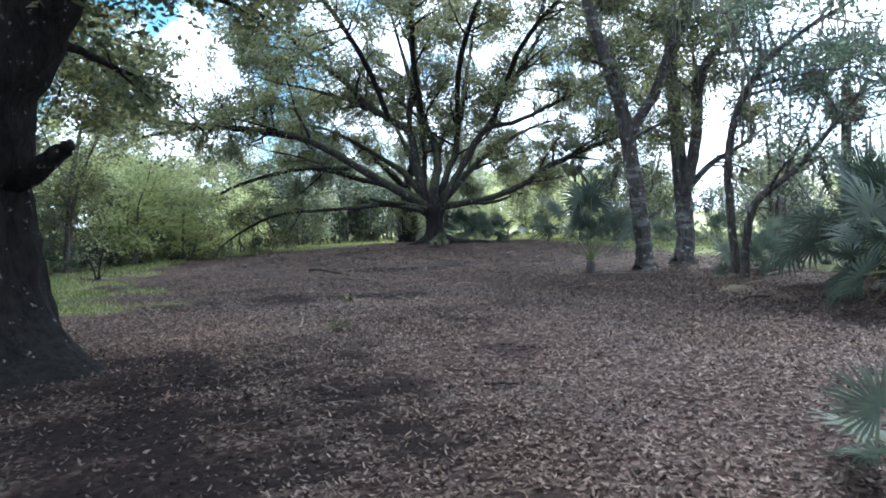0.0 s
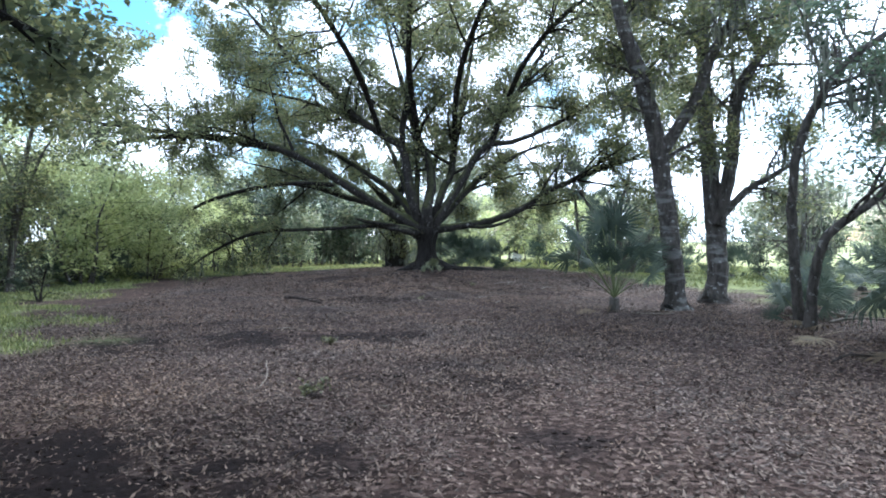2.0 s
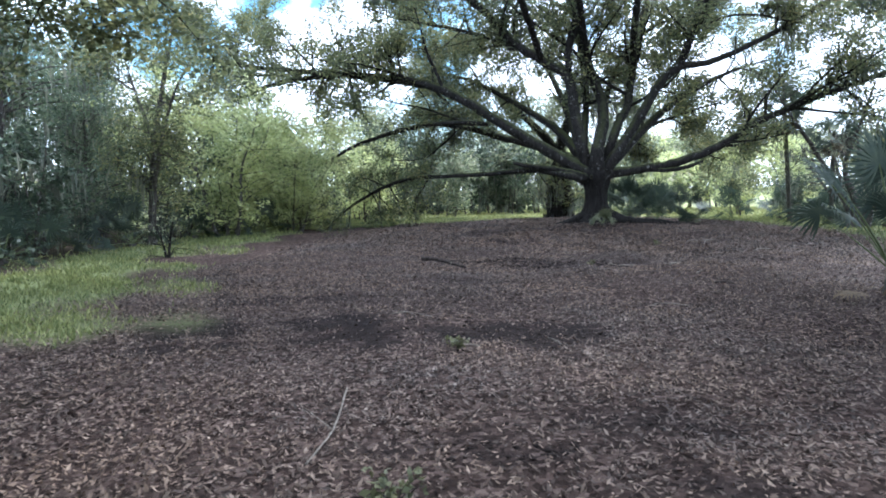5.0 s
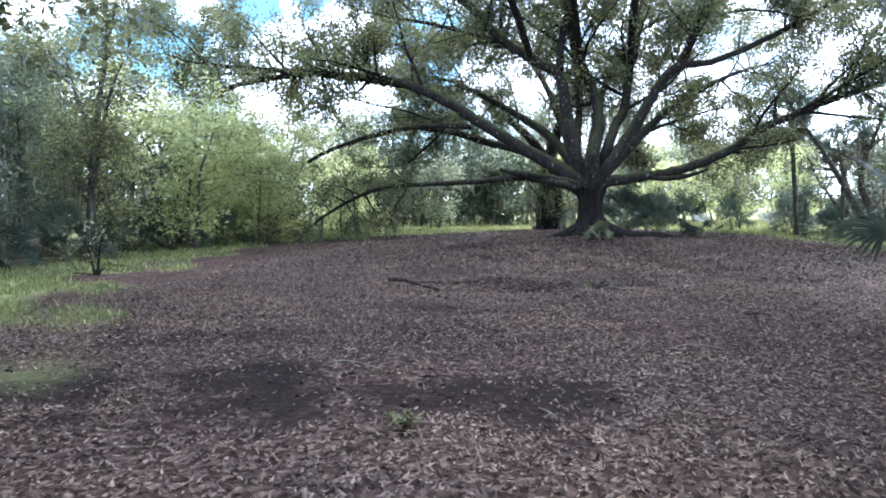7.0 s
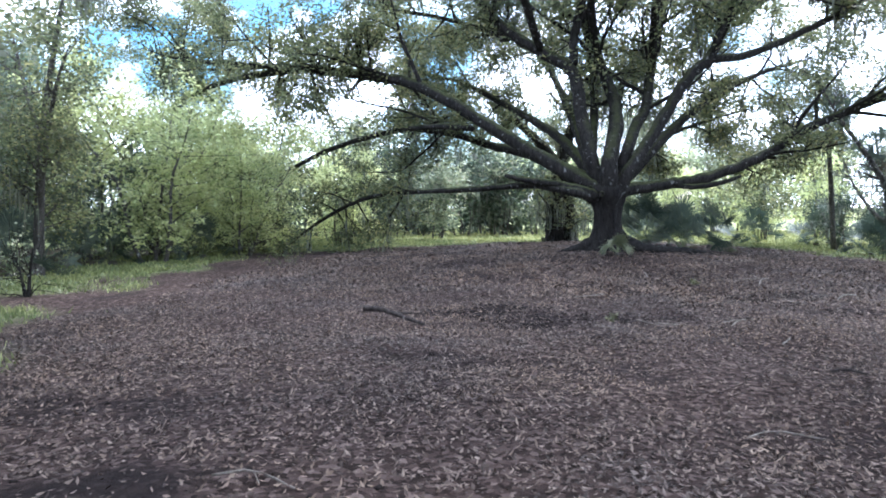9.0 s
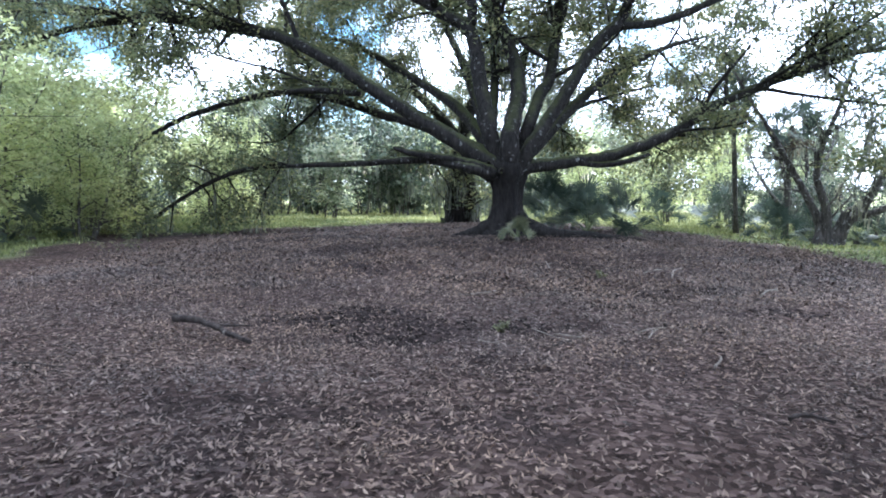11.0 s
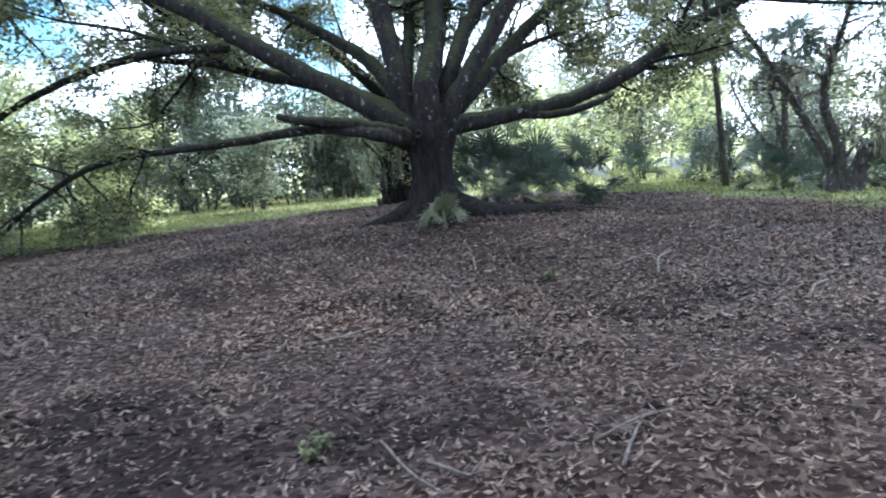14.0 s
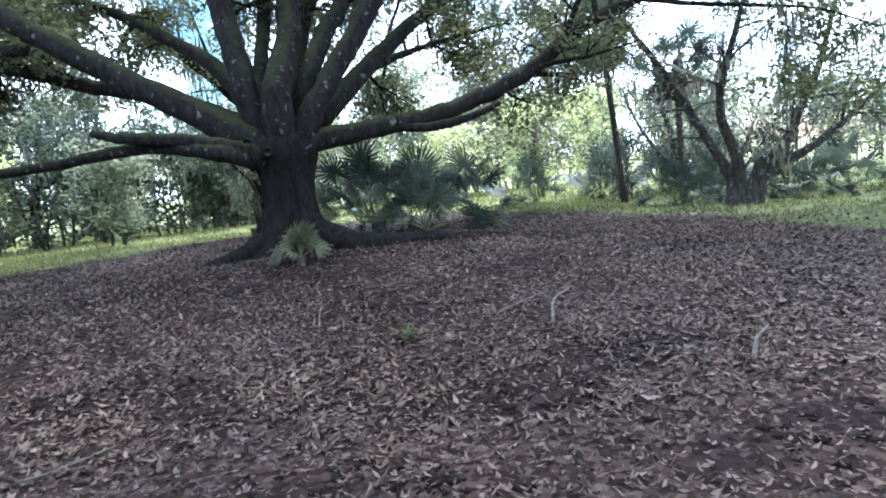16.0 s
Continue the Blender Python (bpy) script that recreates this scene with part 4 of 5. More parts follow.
mossy_tree = stem_tree("mossy_tree", "many-stemmed tree hung with grey moss beyond the oak", GROVE, [
    [(7.00, 29.60, 0.05, 0.145), (6.99, 29.70, 0.71, 0.109), (6.47, 29.80, 1.78, 0.087), (5.72, 29.90, 3.09, 0.065), (5.19, 30.00, 3.93, 0.043), (4.6, 30.1, 5.0, 0.021)],
    [(7.17, 29.60, 0.05, 0.145), (7.09, 29.56, 1.05, 0.116), (6.78, 29.52, 1.97, 0.087), (6.87, 29.48, 2.74, 0.065), (7.17, 29.44, 3.69, 0.051), (7.5, 29.40, 4.9, 0.029)],
    [(7.29, 29.60, 0.05, 0.159), (7.56, 29.50, 0.91, 0.130), (7.94, 29.40, 1.23, 0.116), (8.25, 29.30, 1.9, 0.087), (8.6, 29.20, 2.7, 0.065), (9.0, 29.1, 4.2, 0.029)],
    [(7.4, 29.60, 0.05, 0.145), (7.62, 29.40, 0.80, 0.109), (8.05, 29.20, 1.00, 0.094), (8.5, 29.00, 1.3, 0.072), (9.6, 28.8, 2.2, 0.037), (10.4, 28.7, 3.2, 0.021)]], 24, GREY_BARK, HAZY_LEAF, 0.5, 2.0, 0.3, 1.5, 4, leaf_len=0.07, moss_len=0.34)
for mx, my, mturn, msize in ((11.6, 24.0, 1.2, 0.95), (9.6, 37.0, 4.0, 1.0)):
    copy_thing(mossy_tree, Matrix.Translation((mx, my, 0)) @ Matrix.Rotation(mturn, 4, "Z") @ Matrix.Scale(msize, 4) @ Matrix.Translation((-7.2, -29.6, 0)))
stem_tree("old_oak", "dark double-trunked oak behind the great oak", "", [
    [(-3.15, 34.3, 0.0, 0.38), (-3.2, 34.3, 1.2, 0.32), (-3.1, 34.4, 2.6, 0.28), (-2.6, 34.8, 4.6, 0.2), (-1.6, 35.2, 6.6, 0.06)],
    [(-2.6, 34.6, 0.0, 0.3), (-2.7, 34.6, 1.4, 0.24), (-3.0, 34.5, 3.0, 0.22), (-4.4, 34.8, 4.6, 0.15), (-6.0, 35.2, 5.8, 0.05)]], 25, OAK_BARK, OAK_LEAF, 0.9, 2.4, 0.25, 2.4, 20, leaf_len=0.12, moss_len=0.7)
stem_tree("bare_shrub", "small twiggy shrub with few leaves at the grass edge", "", [
    [(-10.75, 18.2, -0.05, 0.035), (-10.7, 18.2, 0.4, 0.025), (-10.55, 18.15, 0.9, 0.015)],
    [(-10.78, 18.2, -0.05, 0.03), (-10.95, 18.25, 0.45, 0.02), (-11.15, 18.3, 0.85, 0.012)]], 26, OAK_BARK, HAZY_LEAF, 0.0, 5.0, 0.2, 0.5, 2, 0.5, 0.07, 0.25)
stem_tree("young_tree", "slender young tree in light green leaf at the grass edge", "", [
    [(-17.2, 26.0, -0.05, 0.07), (-17.2, 26.0, 1.0, 0.06), (-17.25, 26.0, 2.6, 0.05), (-17.1, 26.0, 4.6, 0.035), (-17.0, 26.0, 6.2, 0.015)]], 27, GREY_BARK, SUNLIT_LEAF, 0.0, 6.0, 0.15, 0.8, 8, 0.0, 0.15, 0.4)


stem_tree("edge_oak", "young oak with drooping olive-green sprays at the grass edge", "", [
    [(-13.3, 20.8, -0.05, 0.12), (-13.2, 20.8, 1.4, 0.1), (-12.9, 20.7, 3.2, 0.08), (-12.4, 20.6, 5.0, 0.05), (-11.9, 20.5, 6.4, 0.02)],
    [(-13.2, 20.8, 1.6, 0.07), (-12.5, 20.4, 3.0, 0.05), (-11.8, 20.0, 4.0, 0.035), (-11.2, 19.7, 4.6, 0.015)],
    [(-13.0, 20.8, 2.8, 0.06), (-13.9, 21.2, 4.4, 0.04), (-14.6, 21.6, 5.6, 0.015)]], 28, GREY_BARK, OAK_LEAF, 0.2, 2.4, 0.3, 1.4, 28, 0.05, 0.1, 0.5)

# ---- fan palms ----
def frond_mesh(name, stalk, blade, blades, arc, droop, seed, leaf_mat, stalk_mat):
    """One fan leaf: a long stalk along +x and a fan of narrow pleated blades at its end."""
    rng = np.random.default_rng(seed)
    g = Geo()
    xs = np.linspace(0, 1, 4)
    g.tube(np.stack([xs * stalk, np.zeros(4), 0.10 * stalk * np.sin(xs * math.pi * 0.5) - 0.10 * stalk * xs], 1), 0.016 - 0.008 * xs, 4, cap=False)
    stem = grid_mesh("stalk", np.concatenate(g.v), [np.concatenate(g.q)], [stalk_mat])
    g = Geo()
    z = np.array([0, 0, 1.0])
    o = np.array([stalk, 0, 0])
    angs = [math.radians(-arc / 2 + arc * i / (blades - 1)) for i in range(blades)]
    half = math.radians(arc / (blades - 1)) / 2
    verts, tris = [o], []

    def at(a, r, lift):
        return o + np.array([math.cos(a), math.sin(a), 0]) * r + z * lift

    # valleys between neighbouring blades, where the fan is still one sheet
    for i in range(blades + 1):
        a = angs[0] - half + i * 2 * half
        verts.append(at(a, blade * 0.22, blade * (0.1 * abs(math.sin(a)) * 0.22 - 0.03)))
    for i, a0 in enumerate(angs):
        a = a0 + math.radians(rng.uniform(-2.5, 2.5))
        ln = blade * (0.72 + 0.28 * math.cos(a * 0.6)) * rng.uniform(0.88, 1.08)
        lift, dr = 0.10 * abs(math.sin(a)), droop * rng.uniform(0.6, 1.4)
        w = 0.0145 * blade / 0.6 + 0.005
        side = np.array([-math.sin(a), math.cos(a), 0]) * w
        k = len(verts)
        ridge = at(a, ln * 0.25, ln * (lift * 0.25 - 0.03) + 0.013)
        mid = at(a, ln * 0.62, ln * (lift - 0.2 * dr))
        tip = at(a, ln * (1 - 0.15 * dr), ln * (lift - 0.55 * dr))
        verts += [ridge, mid - side, mid + side, tip]
        va, vb = 1 + i, 2 + i
        tris += [(0, va, k), (0, k, vb), (va, k + 1, k), (k, k + 2, vb), (k, k + 1, k + 2), (k + 1, k + 3, k + 2)]
    g.add(verts, None, tris)
    return grid_mesh(name, np.concatenate(g.v), [np.concatenate(g.t)], [leaf_mat]), stem


FRONDS = [frond_mesh("frond", 0.8, 0.72, 28, 270, d, 40 + i, FROND_GREEN, STALK) for i, d in enumerate((0.25, 0.45, 0.7))]
LONG = [frond_mesh("frond", 1.05, 0.62, 26, 270, d, 45 + i, FROND_GREEN, STALK) for i, d in enumerate((0.2, 0.4, 0.65))]
PALE = [frond_mesh("frond", 0.42, 0.52, 28, 200, d, 50 + i, FROND_PALE, STALK) for i, d in enumerate((0.7, 1.1))]
TALL = [frond_mesh("frond", 1.3, 0.6, 26, 260, d, 55 + i, FROND_GREEN, STALK) for i, d in enumerate((0.35, 0.6, 0.85))]
DEAD = [frond_mesh("dead_frond", 0.6, 0.5, 18, 200, d, 60 + i, FROND_DEAD, FROND_DEAD) for i, d in enumerate((0.9, 1.2))]


def fan_palm(name, x, y, label, fronds, dead, seed, stem=0.3, stem_r=0.1, size=1.0, top=80, low=0, group="", pool=None, lean=(0, 0)):
    """A palm or palmetto: a short stem, fan leaves all round, dead leaves hanging below."""
    rng = np.random.default_rng(seed)
    z = on_ground(x, y, -0.02)
    e = thing(name, x, y, z, label, "palm", group)
    n = 7
    hs = np.linspace(0, stem, n)
    g = Geo()
    path = np.stack([lean[0] * hs / max(stem, 0.01), lean[1] * hs / max(stem, 0.01), hs], 1)
    g.tube(path, stem_r * (1 + 0.35 * np.exp(-hs / 0.12) + rng.normal(0, 0.05, n)), 9, 0.07, rng)
    part("stem", g, PALM_BARK, e)
    for i in range(fronds + dead):
        gone = i >= fronds
        me = DEAD[i % 2] if gone else (pool or FRONDS)[i % len(pool or FRONDS)]
        f = new("dead_frond" if gone else "frond", me[0])
        f.parent = e
        new("stalk", me[1]).parent = f
        u = (i + 0.5) / fronds
        el = rng.uniform(-75, -40) if gone else top + (low - top) * u + rng.uniform(-8, 8)
        s = size * rng.uniform(0.62, 1.15)
        m = pose(lean[0], lean[1], stem - (0.04 if gone else 0.0)) @ pose(0, 0, 0, 0, 0, i * 137.5 + rng.uniform(-15, 15)) @ pose(0, 0, 0, 0, -el, 0) @ pose(0, 0, 0, rng.uniform(-65, 65), 0, 0)
        f.matrix_basis = m @ Matrix.Diagonal((s, s, s, 1))
        if gone:
            tagged(f, "withered brown fan leaf")
    return e


fan_palm("cabbage_palm", 3.05, 15.3, "young fan palm with one withered brown leaf beside trees", 19, 6, 71, 0.3, 0.1, 1.06, 102, 25, pool=TALL)
fan_palm("palmetto", 6.75, 10.1, "dense dark palmetto with hanging pale dead leaves", 30, 10, 72, 0.6, 0.14, 1.15, 88, -5, pool=LONG)
fan_palm("palmetto", 7.2, 11.6, "tall dark green palmetto under leaning trees", 18, 4, 73, 0.7, 0.14, 1.15, 85, 0, pool=LONG)
fan_palm("palmetto", 5.9, 8.6, "dark palmetto drooping over the leaf litter", 16, 6, 74, 0.5, 0.12, 1.0, 75, -15)
fan_palm("palmetto", 7.6, 9.2, "dark palmetto in the thicket", 18, 4, 75, 0.9, 0.13, 1.15, 85, -5, pool=LONG)
fan_palm("palmetto", 2.35, 2.95, "small palmetto low over fallen leaves", 7, 4, 76, 0.08, 0.05, 0.5, 60, 5)
fan_palm("palmetto", 6.0, 13.7, "low palmetto tucked behind thin trunks", 10, 3, 77, 0.15, 0.08, 0.7, 70, 0)
fan_palm("palmetto", 6.8, 14.8, "low palmetto beside the grey trees", 10, 3, 78, 0.15, 0.08, 0.75, 70, 0)
fan_palm("palmetto", -0.95, 25.15, "small pale palmetto in front of the oak trunk", 10, 2, 79, 0.12, 0.04, 0.6, 85, 15, pool=PALE)
fan_palm("palmetto", 1.75, 27.9, "small drooping palmetto with withered leaves", 6, 3, 80, 0.08, 0.05, 0.55, 50, 0, pool=PALE)
OAK_PALMS = "palmettos beside the great oak"
fan_palm("palmetto", 0.72, 27.2, "slender palmetto with upright narrow fans beside the oak", 15, 4, 81, 0.12, 0.06, 0.86, 98, 8, OAK_PALMS, LONG)
fan_palm("palmetto", -0.1, 27.5, "withered palmetto with hanging grey-brown leaves beside the oak", 12, 9, 82, 0.25, 0.05, 0.88, 95, 0, OAK_PALMS, LONG)
fan_palm("palmetto", -0.35, 28.2, "half-dead palmetto close to the oak roots", 11, 8, 83, 0.2, 0.05, 0.85, 95, 0, OAK_PALMS, LONG)
fan_palm("palmetto", 1.55, 28.6, "palmetto with bluish fans behind the oak", 12, 4, 84, 0.15, 0.06, 0.85, 92, -5, OAK_PALMS, LONG)
fan_palm("palmetto", 0.5, 29.0, "palmetto with bluish fans behind the oak", 11, 5, 85, 0.15, 0.06, 0.85, 92, -5, OAK_PALMS, LONG)
for fx, fy, fturn, fsize in ((5.35, 11.3, 200, 1.0), (5.95, 11.9, 130, 0.9), (6.3, 10.7, 250, 1.0), (5.6, 9.6, 170, 1.1), (6.5, 13.4, 60, 0.8), (1.95, 28.7, 250, 0.8), (5.1, 12.9, 300, 0.7), (2.75, 15.0, 210, 0.7)):
    fallen = thing("fallen_frond", fx, fy, on_ground(fx, fy, 0.05), "withered brown palm leaf lying on the leaf litter", "palm leaf", "fallen palm leaves")
    me = DEAD[int(fx * 10) % 2]
    blade = new("blade", me[0])
    blade.parent = fallen
    blade.matrix_basis = pose(0, 0, 0.12, 0, 6, fturn) @ Matrix.Diagonal((fsize, fsize, fsize * 0.35, 1))
    stalk = new("stalk", me[1])
    stalk.parent = fallen
    stalk.matrix_basis = blade.matrix_basis.copy()
fan_palm("tall_palm", 10.4, 17.5, "tall cabbage palm with a brown skirt of dead leaves", 20, 14, 86, 4.8, 0.13, 1.15, 80, -30)
fan_palm("tall_palm", 6.1, 33.4, "tall cabbage palm with drooping dark crown", 26, 22, 87, 4.3, 0.075, 0.9, 75, -60, lean=(-0.3, 0.1))
fan_palm("tall_palm", 7.3, 32.6, "cabbage palm with thick brown dead skirt", 18, 26, 88, 3.4, 0.08, 0.9, 70, -50)

# ---- woods round the clearing ----
def wood_tree(name, label, height, spread, seed, bark, leaf_mat, leaf_len, clumps, moss=0.0, stems=1, bottom=0.3, per=6, tight=1.0):
    """A tree of the far woods: forked trunk, limbs, and a loose crown of leaf clumps with gaps."""
    rng = np.random.default_rng(seed)
    e = thing(name, 0, 0, 0, label, "tree", "trees of the far woods")
    wood, leaf, mo = Geo(), Geo(), Geo()
    paths = []
    for s in range(stems):
        a = rng.uniform(0, 6.3)
        off = 0.0 if stems == 1 else 0.35
        base = np.array([math.cos(a) * off, math.sin(a) * off, -0.1])
        topx, topy = rng.normal(0, 0.16, 2) * height + np.array([math.cos(a), math.sin(a)]) * (stems > 1) * spread * 0.5
        r = 0.022 * height / stems ** 0.5
        p = smooth_path([(*base, r * 1.3), (base[0] + topx * 0.15, base[1] + topy * 0.15, height * 0.2, r), (topx * 0.45, topy * 0.45, height * 0.5, r * 0.75), (topx * 0.8, topy * 0.8, height * 0.75, r * 0.4), (topx, topy, height * 0.95, 0.02)], 4, rng, 0.2)
        paths.append(p)
        g = Geo()
        g.tube(p[:, :3], p[:, 3], 8, 0.05, rng)
        part("trunk", g, bark, e, smooth=True)
    for p in paths:
        for br in side_branches(p, rng, int(clumps / stems), bottom, spread * 0.35, spread * 1.0, 0.35, 0.2, 0.2):
            wood.tube(br[::2, :3], br[::2, 3], 3, cap=False)
            ends = np.vstack([br[1:, :3], br[2:, :3] + rng.normal(0, spread * 0.14, (3, 3))])
            c = np.repeat(ends, per, 0) + rng.normal(0, 1, (per * len(ends), 3)) * spread * tight * np.array([0.13, 0.13, 0.085])
            leaf.leaves(c, leaf_len, leaf_len * 0.5, rng)
            if rng.uniform() < moss:
                tops = np.repeat(br[1:, :3], 3, 0) + rng.normal(0, 0.15, (3 * (len(br) - 1), 3))
                mo.strands(tops, 0.8, 0.035, rng)
    part("twig_work", wood, bark, e, kind="stuff")
    part("crown", leaf, leaf_mat, e, kind="stuff")
    if mo.n:
        part("hanging_moss", mo, MOSS_GREY, e, "grey hanging moss", kind="stuff")
    return e


def place(ob, x, y, s=1.0, turn=0.0, sz=None):
    m = Matrix.LocRotScale((x, y, on_ground(x, y)), Euler((0, 0, turn)), (s, s, sz or s))
    return m


wood_rng = np.random.default_rng(99)
KINDS = [
    wood_tree("woodland_tree", "tall mossy oak in the woods round the clearing", 11, 4.2, 101, FAR_BARK, HAZY_LEAF, 0.34, 66, 0.5, 1, 0.12, 6, 0.62),
    wood_tree("woodland_tree", "broad oak with drooping branches in the far woods", 9, 4.6, 102, FAR_BARK, HAZY_LEAF, 0.34, 66, 0.5, 2, 0.1, 6, 0.62),
    wood_tree("woodland_tree", "dark oak draped in grey moss in the woods", 9.5, 4.0, 103, GREY_BARK, DARK_LEAF, 0.18, 140, 0.45, 2, 0.06, 11, 0.55),
]
BRIGHT = [
    wood_tree("leafy_shrub", "yellow-green leafy shrub tree with sunlight put into its leaf colour", 5.2, 2.5, 104, GREY_BARK, SUNLIT_LEAF, 0.28, 60, 0.0, 4, 0.12, 6, 0.75),
    wood_tree("leafy_shrub", "olive-green shrub tree with thin stems", 4.2, 2.0, 105, GREY_BARK, HAZY_LEAF, 0.27, 60, 0.0, 5, 0.1, 6, 0.75),
]
NEAR_BRIGHT = wood_tree("leafy_shrub", "yellow-green shrub tree at the wood's edge, sunlight in its pale colour", 4.4, 2.1, 107, GREY_BARK, SUNLIT_LEAF, 0.14, 70, 0.0, 4, 0.1, 16, 0.7)
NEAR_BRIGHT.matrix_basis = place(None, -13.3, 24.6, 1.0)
KINDS[0].matrix_basis = place(None, -24.0, 26.0, 1.1)
KINDS[1].matrix_basis = place(None, 2.0, 62.0, 0.9)
KINDS[2].matrix_basis = place(None, -16.2, 18.6, 0.66)
BRIGHT[0].matrix_basis = place(None, -16.5, 32.5, 0.8)
BRIGHT[1].matrix_basis = place(None, -18.0, 24.5)
# the dark wood on the near side of the grass
for x, y, k, s in ((-17.2, 22.6, 2, 0.7), (-20.0, 25.0, 2, 0.95), (-21.0, 19.0, 2, 0.95), (-22.5, 29.0, 2, 0.8), (-15.5, 13.0, 2, 0.9), (-21.5, 15.0, 0, 0.9), (-27.0, 36.0, 0, 0.8), (-13.0, 5.0, 2, 1.0), (-17.0, 8.0, 0, 0.9),
                   # Mostly out of view beside and behind the path, added to block light.
                   (12.5, 4.5, 2, 0.85), (9.5, 0.5, 2, 0.9), (13.5, 10.0, 0, 0.7), (10.0, -4.0, 1, 0.9), (19.0, 13.0, 0, 0.7), (19.0, 36.0, 1, 0.55), (3.5, -5.0, 1, 0.9), (6.5, -4.0, 0, 0.9), (-1.5, -6.5, 1, 1.0), (-6.0, -4.0, 1, 0.9), (-9.5, 1.0, 1, 0.9), (-8.0, -8.0, 1, 0.9), (-14.0, -3.0, 1, 0.9)):
    copy_thing(KINDS[k], place(None, x, y, s, wood_rng.uniform(0, 6.3)))
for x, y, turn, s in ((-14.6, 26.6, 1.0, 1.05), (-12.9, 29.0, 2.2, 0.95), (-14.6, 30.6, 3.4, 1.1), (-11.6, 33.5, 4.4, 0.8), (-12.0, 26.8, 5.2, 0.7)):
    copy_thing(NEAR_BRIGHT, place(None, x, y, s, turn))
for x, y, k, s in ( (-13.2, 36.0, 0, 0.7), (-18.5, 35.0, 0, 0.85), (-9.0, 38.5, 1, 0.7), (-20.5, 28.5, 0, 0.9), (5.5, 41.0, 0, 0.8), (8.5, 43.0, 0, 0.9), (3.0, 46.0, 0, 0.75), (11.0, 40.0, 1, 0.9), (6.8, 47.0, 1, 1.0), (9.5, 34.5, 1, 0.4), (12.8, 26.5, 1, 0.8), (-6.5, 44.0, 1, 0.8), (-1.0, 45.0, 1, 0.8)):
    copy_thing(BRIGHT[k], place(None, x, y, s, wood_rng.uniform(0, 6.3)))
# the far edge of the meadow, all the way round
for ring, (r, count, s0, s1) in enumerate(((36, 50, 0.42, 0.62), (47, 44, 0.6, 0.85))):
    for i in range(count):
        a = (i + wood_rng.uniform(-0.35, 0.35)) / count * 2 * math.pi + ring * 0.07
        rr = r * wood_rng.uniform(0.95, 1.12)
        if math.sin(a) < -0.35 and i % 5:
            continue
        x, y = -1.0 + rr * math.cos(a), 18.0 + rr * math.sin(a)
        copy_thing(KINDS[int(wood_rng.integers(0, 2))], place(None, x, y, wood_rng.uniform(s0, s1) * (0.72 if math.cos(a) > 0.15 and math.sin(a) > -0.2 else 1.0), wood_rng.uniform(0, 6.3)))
# shrubs under the wood's edge
for i in range(30):
    a = math.radians(-20 + 220 * (i + wood_rng.uniform(-0.4, 0.4)) / 30)
    rr = wood_rng.uniform(30, 42)
    x, y = -1.0 + rr * math.cos(a), 18.0 + rr * math.sin(a)
    copy_thing(BRIGHT[int(wood_rng.integers(0, 2))], place(None, x, y, wood_rng.uniform(0.5, 0.95), wood_rng.uniform(0, 6.3)))
# a hedge of undergrowth behind the meadow
for i in range(18):
    x, y = -25 + 2.3 * i + wood_rng.uniform(-0.6, 0.6), 52 + wood_rng.uniform(-2.5, 3.5)
    copy_thing(BRIGHT[i % 2], place(None, x, y, wood_rng.uniform(0.8, 1.15), wood_rng.uniform(0, 6.3)))
# dark thicket along the strip of grass
thicket = wood_tree("dark_shrub", "dark green shrub in the thicket behind the grass", 3.4, 1.7, 106, GREY_BARK, THICKET_LEAF, 0.2, 44, 0.3, 5, 0.05, 7, 0.7)
thicket.matrix_basis = place(None, -16.0, 39.5, 1.0)
for x, y, s in ((-18.0, 38.0, 1.1), (-14.2, 40.6, 1.1), (-12.4, 41.4, 1.2), (-10.6, 42.0, 1.0), (-8.8, 42.6, 1.1), (-6.8, 43.6, 1.0), (-4.8, 44.4, 1.1), (-7.8, 45.0, 1.2), (-11.4, 44.0, 1.3), (-20.5, 35.0, 1.1), (6.8, 35.2, 0.5), (8.6, 33.6, 0.5), (10.2, 32.6, 0.6), (11.8, 30.8, 0.6), (12.6, 28.6, 0.55), (13.6, 26.4, 0.6), (-15.5, 25.0, 0.8), (-14.4, 18.0, 0.8), (-13.4, 15.0, 0.8)):
    copy_thing(thicket, place(None, x, y, s, wood_rng.uniform(0, 6.3)))
# single trunks at the meadow's edge
stem_tree("meadow_tree", "small dark tree at the sunlit meadow's edge", "trees along the meadow", [[(-14.3, 43.6, -0.05, 0.22), (-14.3, 43.6, 1.2, 0.18), (-14.0, 43.8, 2.8, 0.14), (-13.4, 44.2, 5.0, 0.08), (-13.0, 44.4, 6.6, 0.03)]], 31, OAK_BARK, HAZY_LEAF, 0.5, 4.0, 0.3, 2.6, 8, leaf_len=0.2)
stem_tree("meadow_tree", "thin dark tree at the sunlit meadow's edge", "trees along the meadow", [[(-12.6, 45.0, -0.05, 0.14), (-12.6, 45.0, 1.2, 0.12), (-12.4, 45.2, 2.8, 0.1), (-12.2, 45.6, 5.0, 0.06), (-12.0, 46.0, 6.4, 0.02)]], 32, OAK_BARK, HAZY_LEAF, 0.5, 4.0, 0.3, 2.4, 8, leaf_len=0.2)

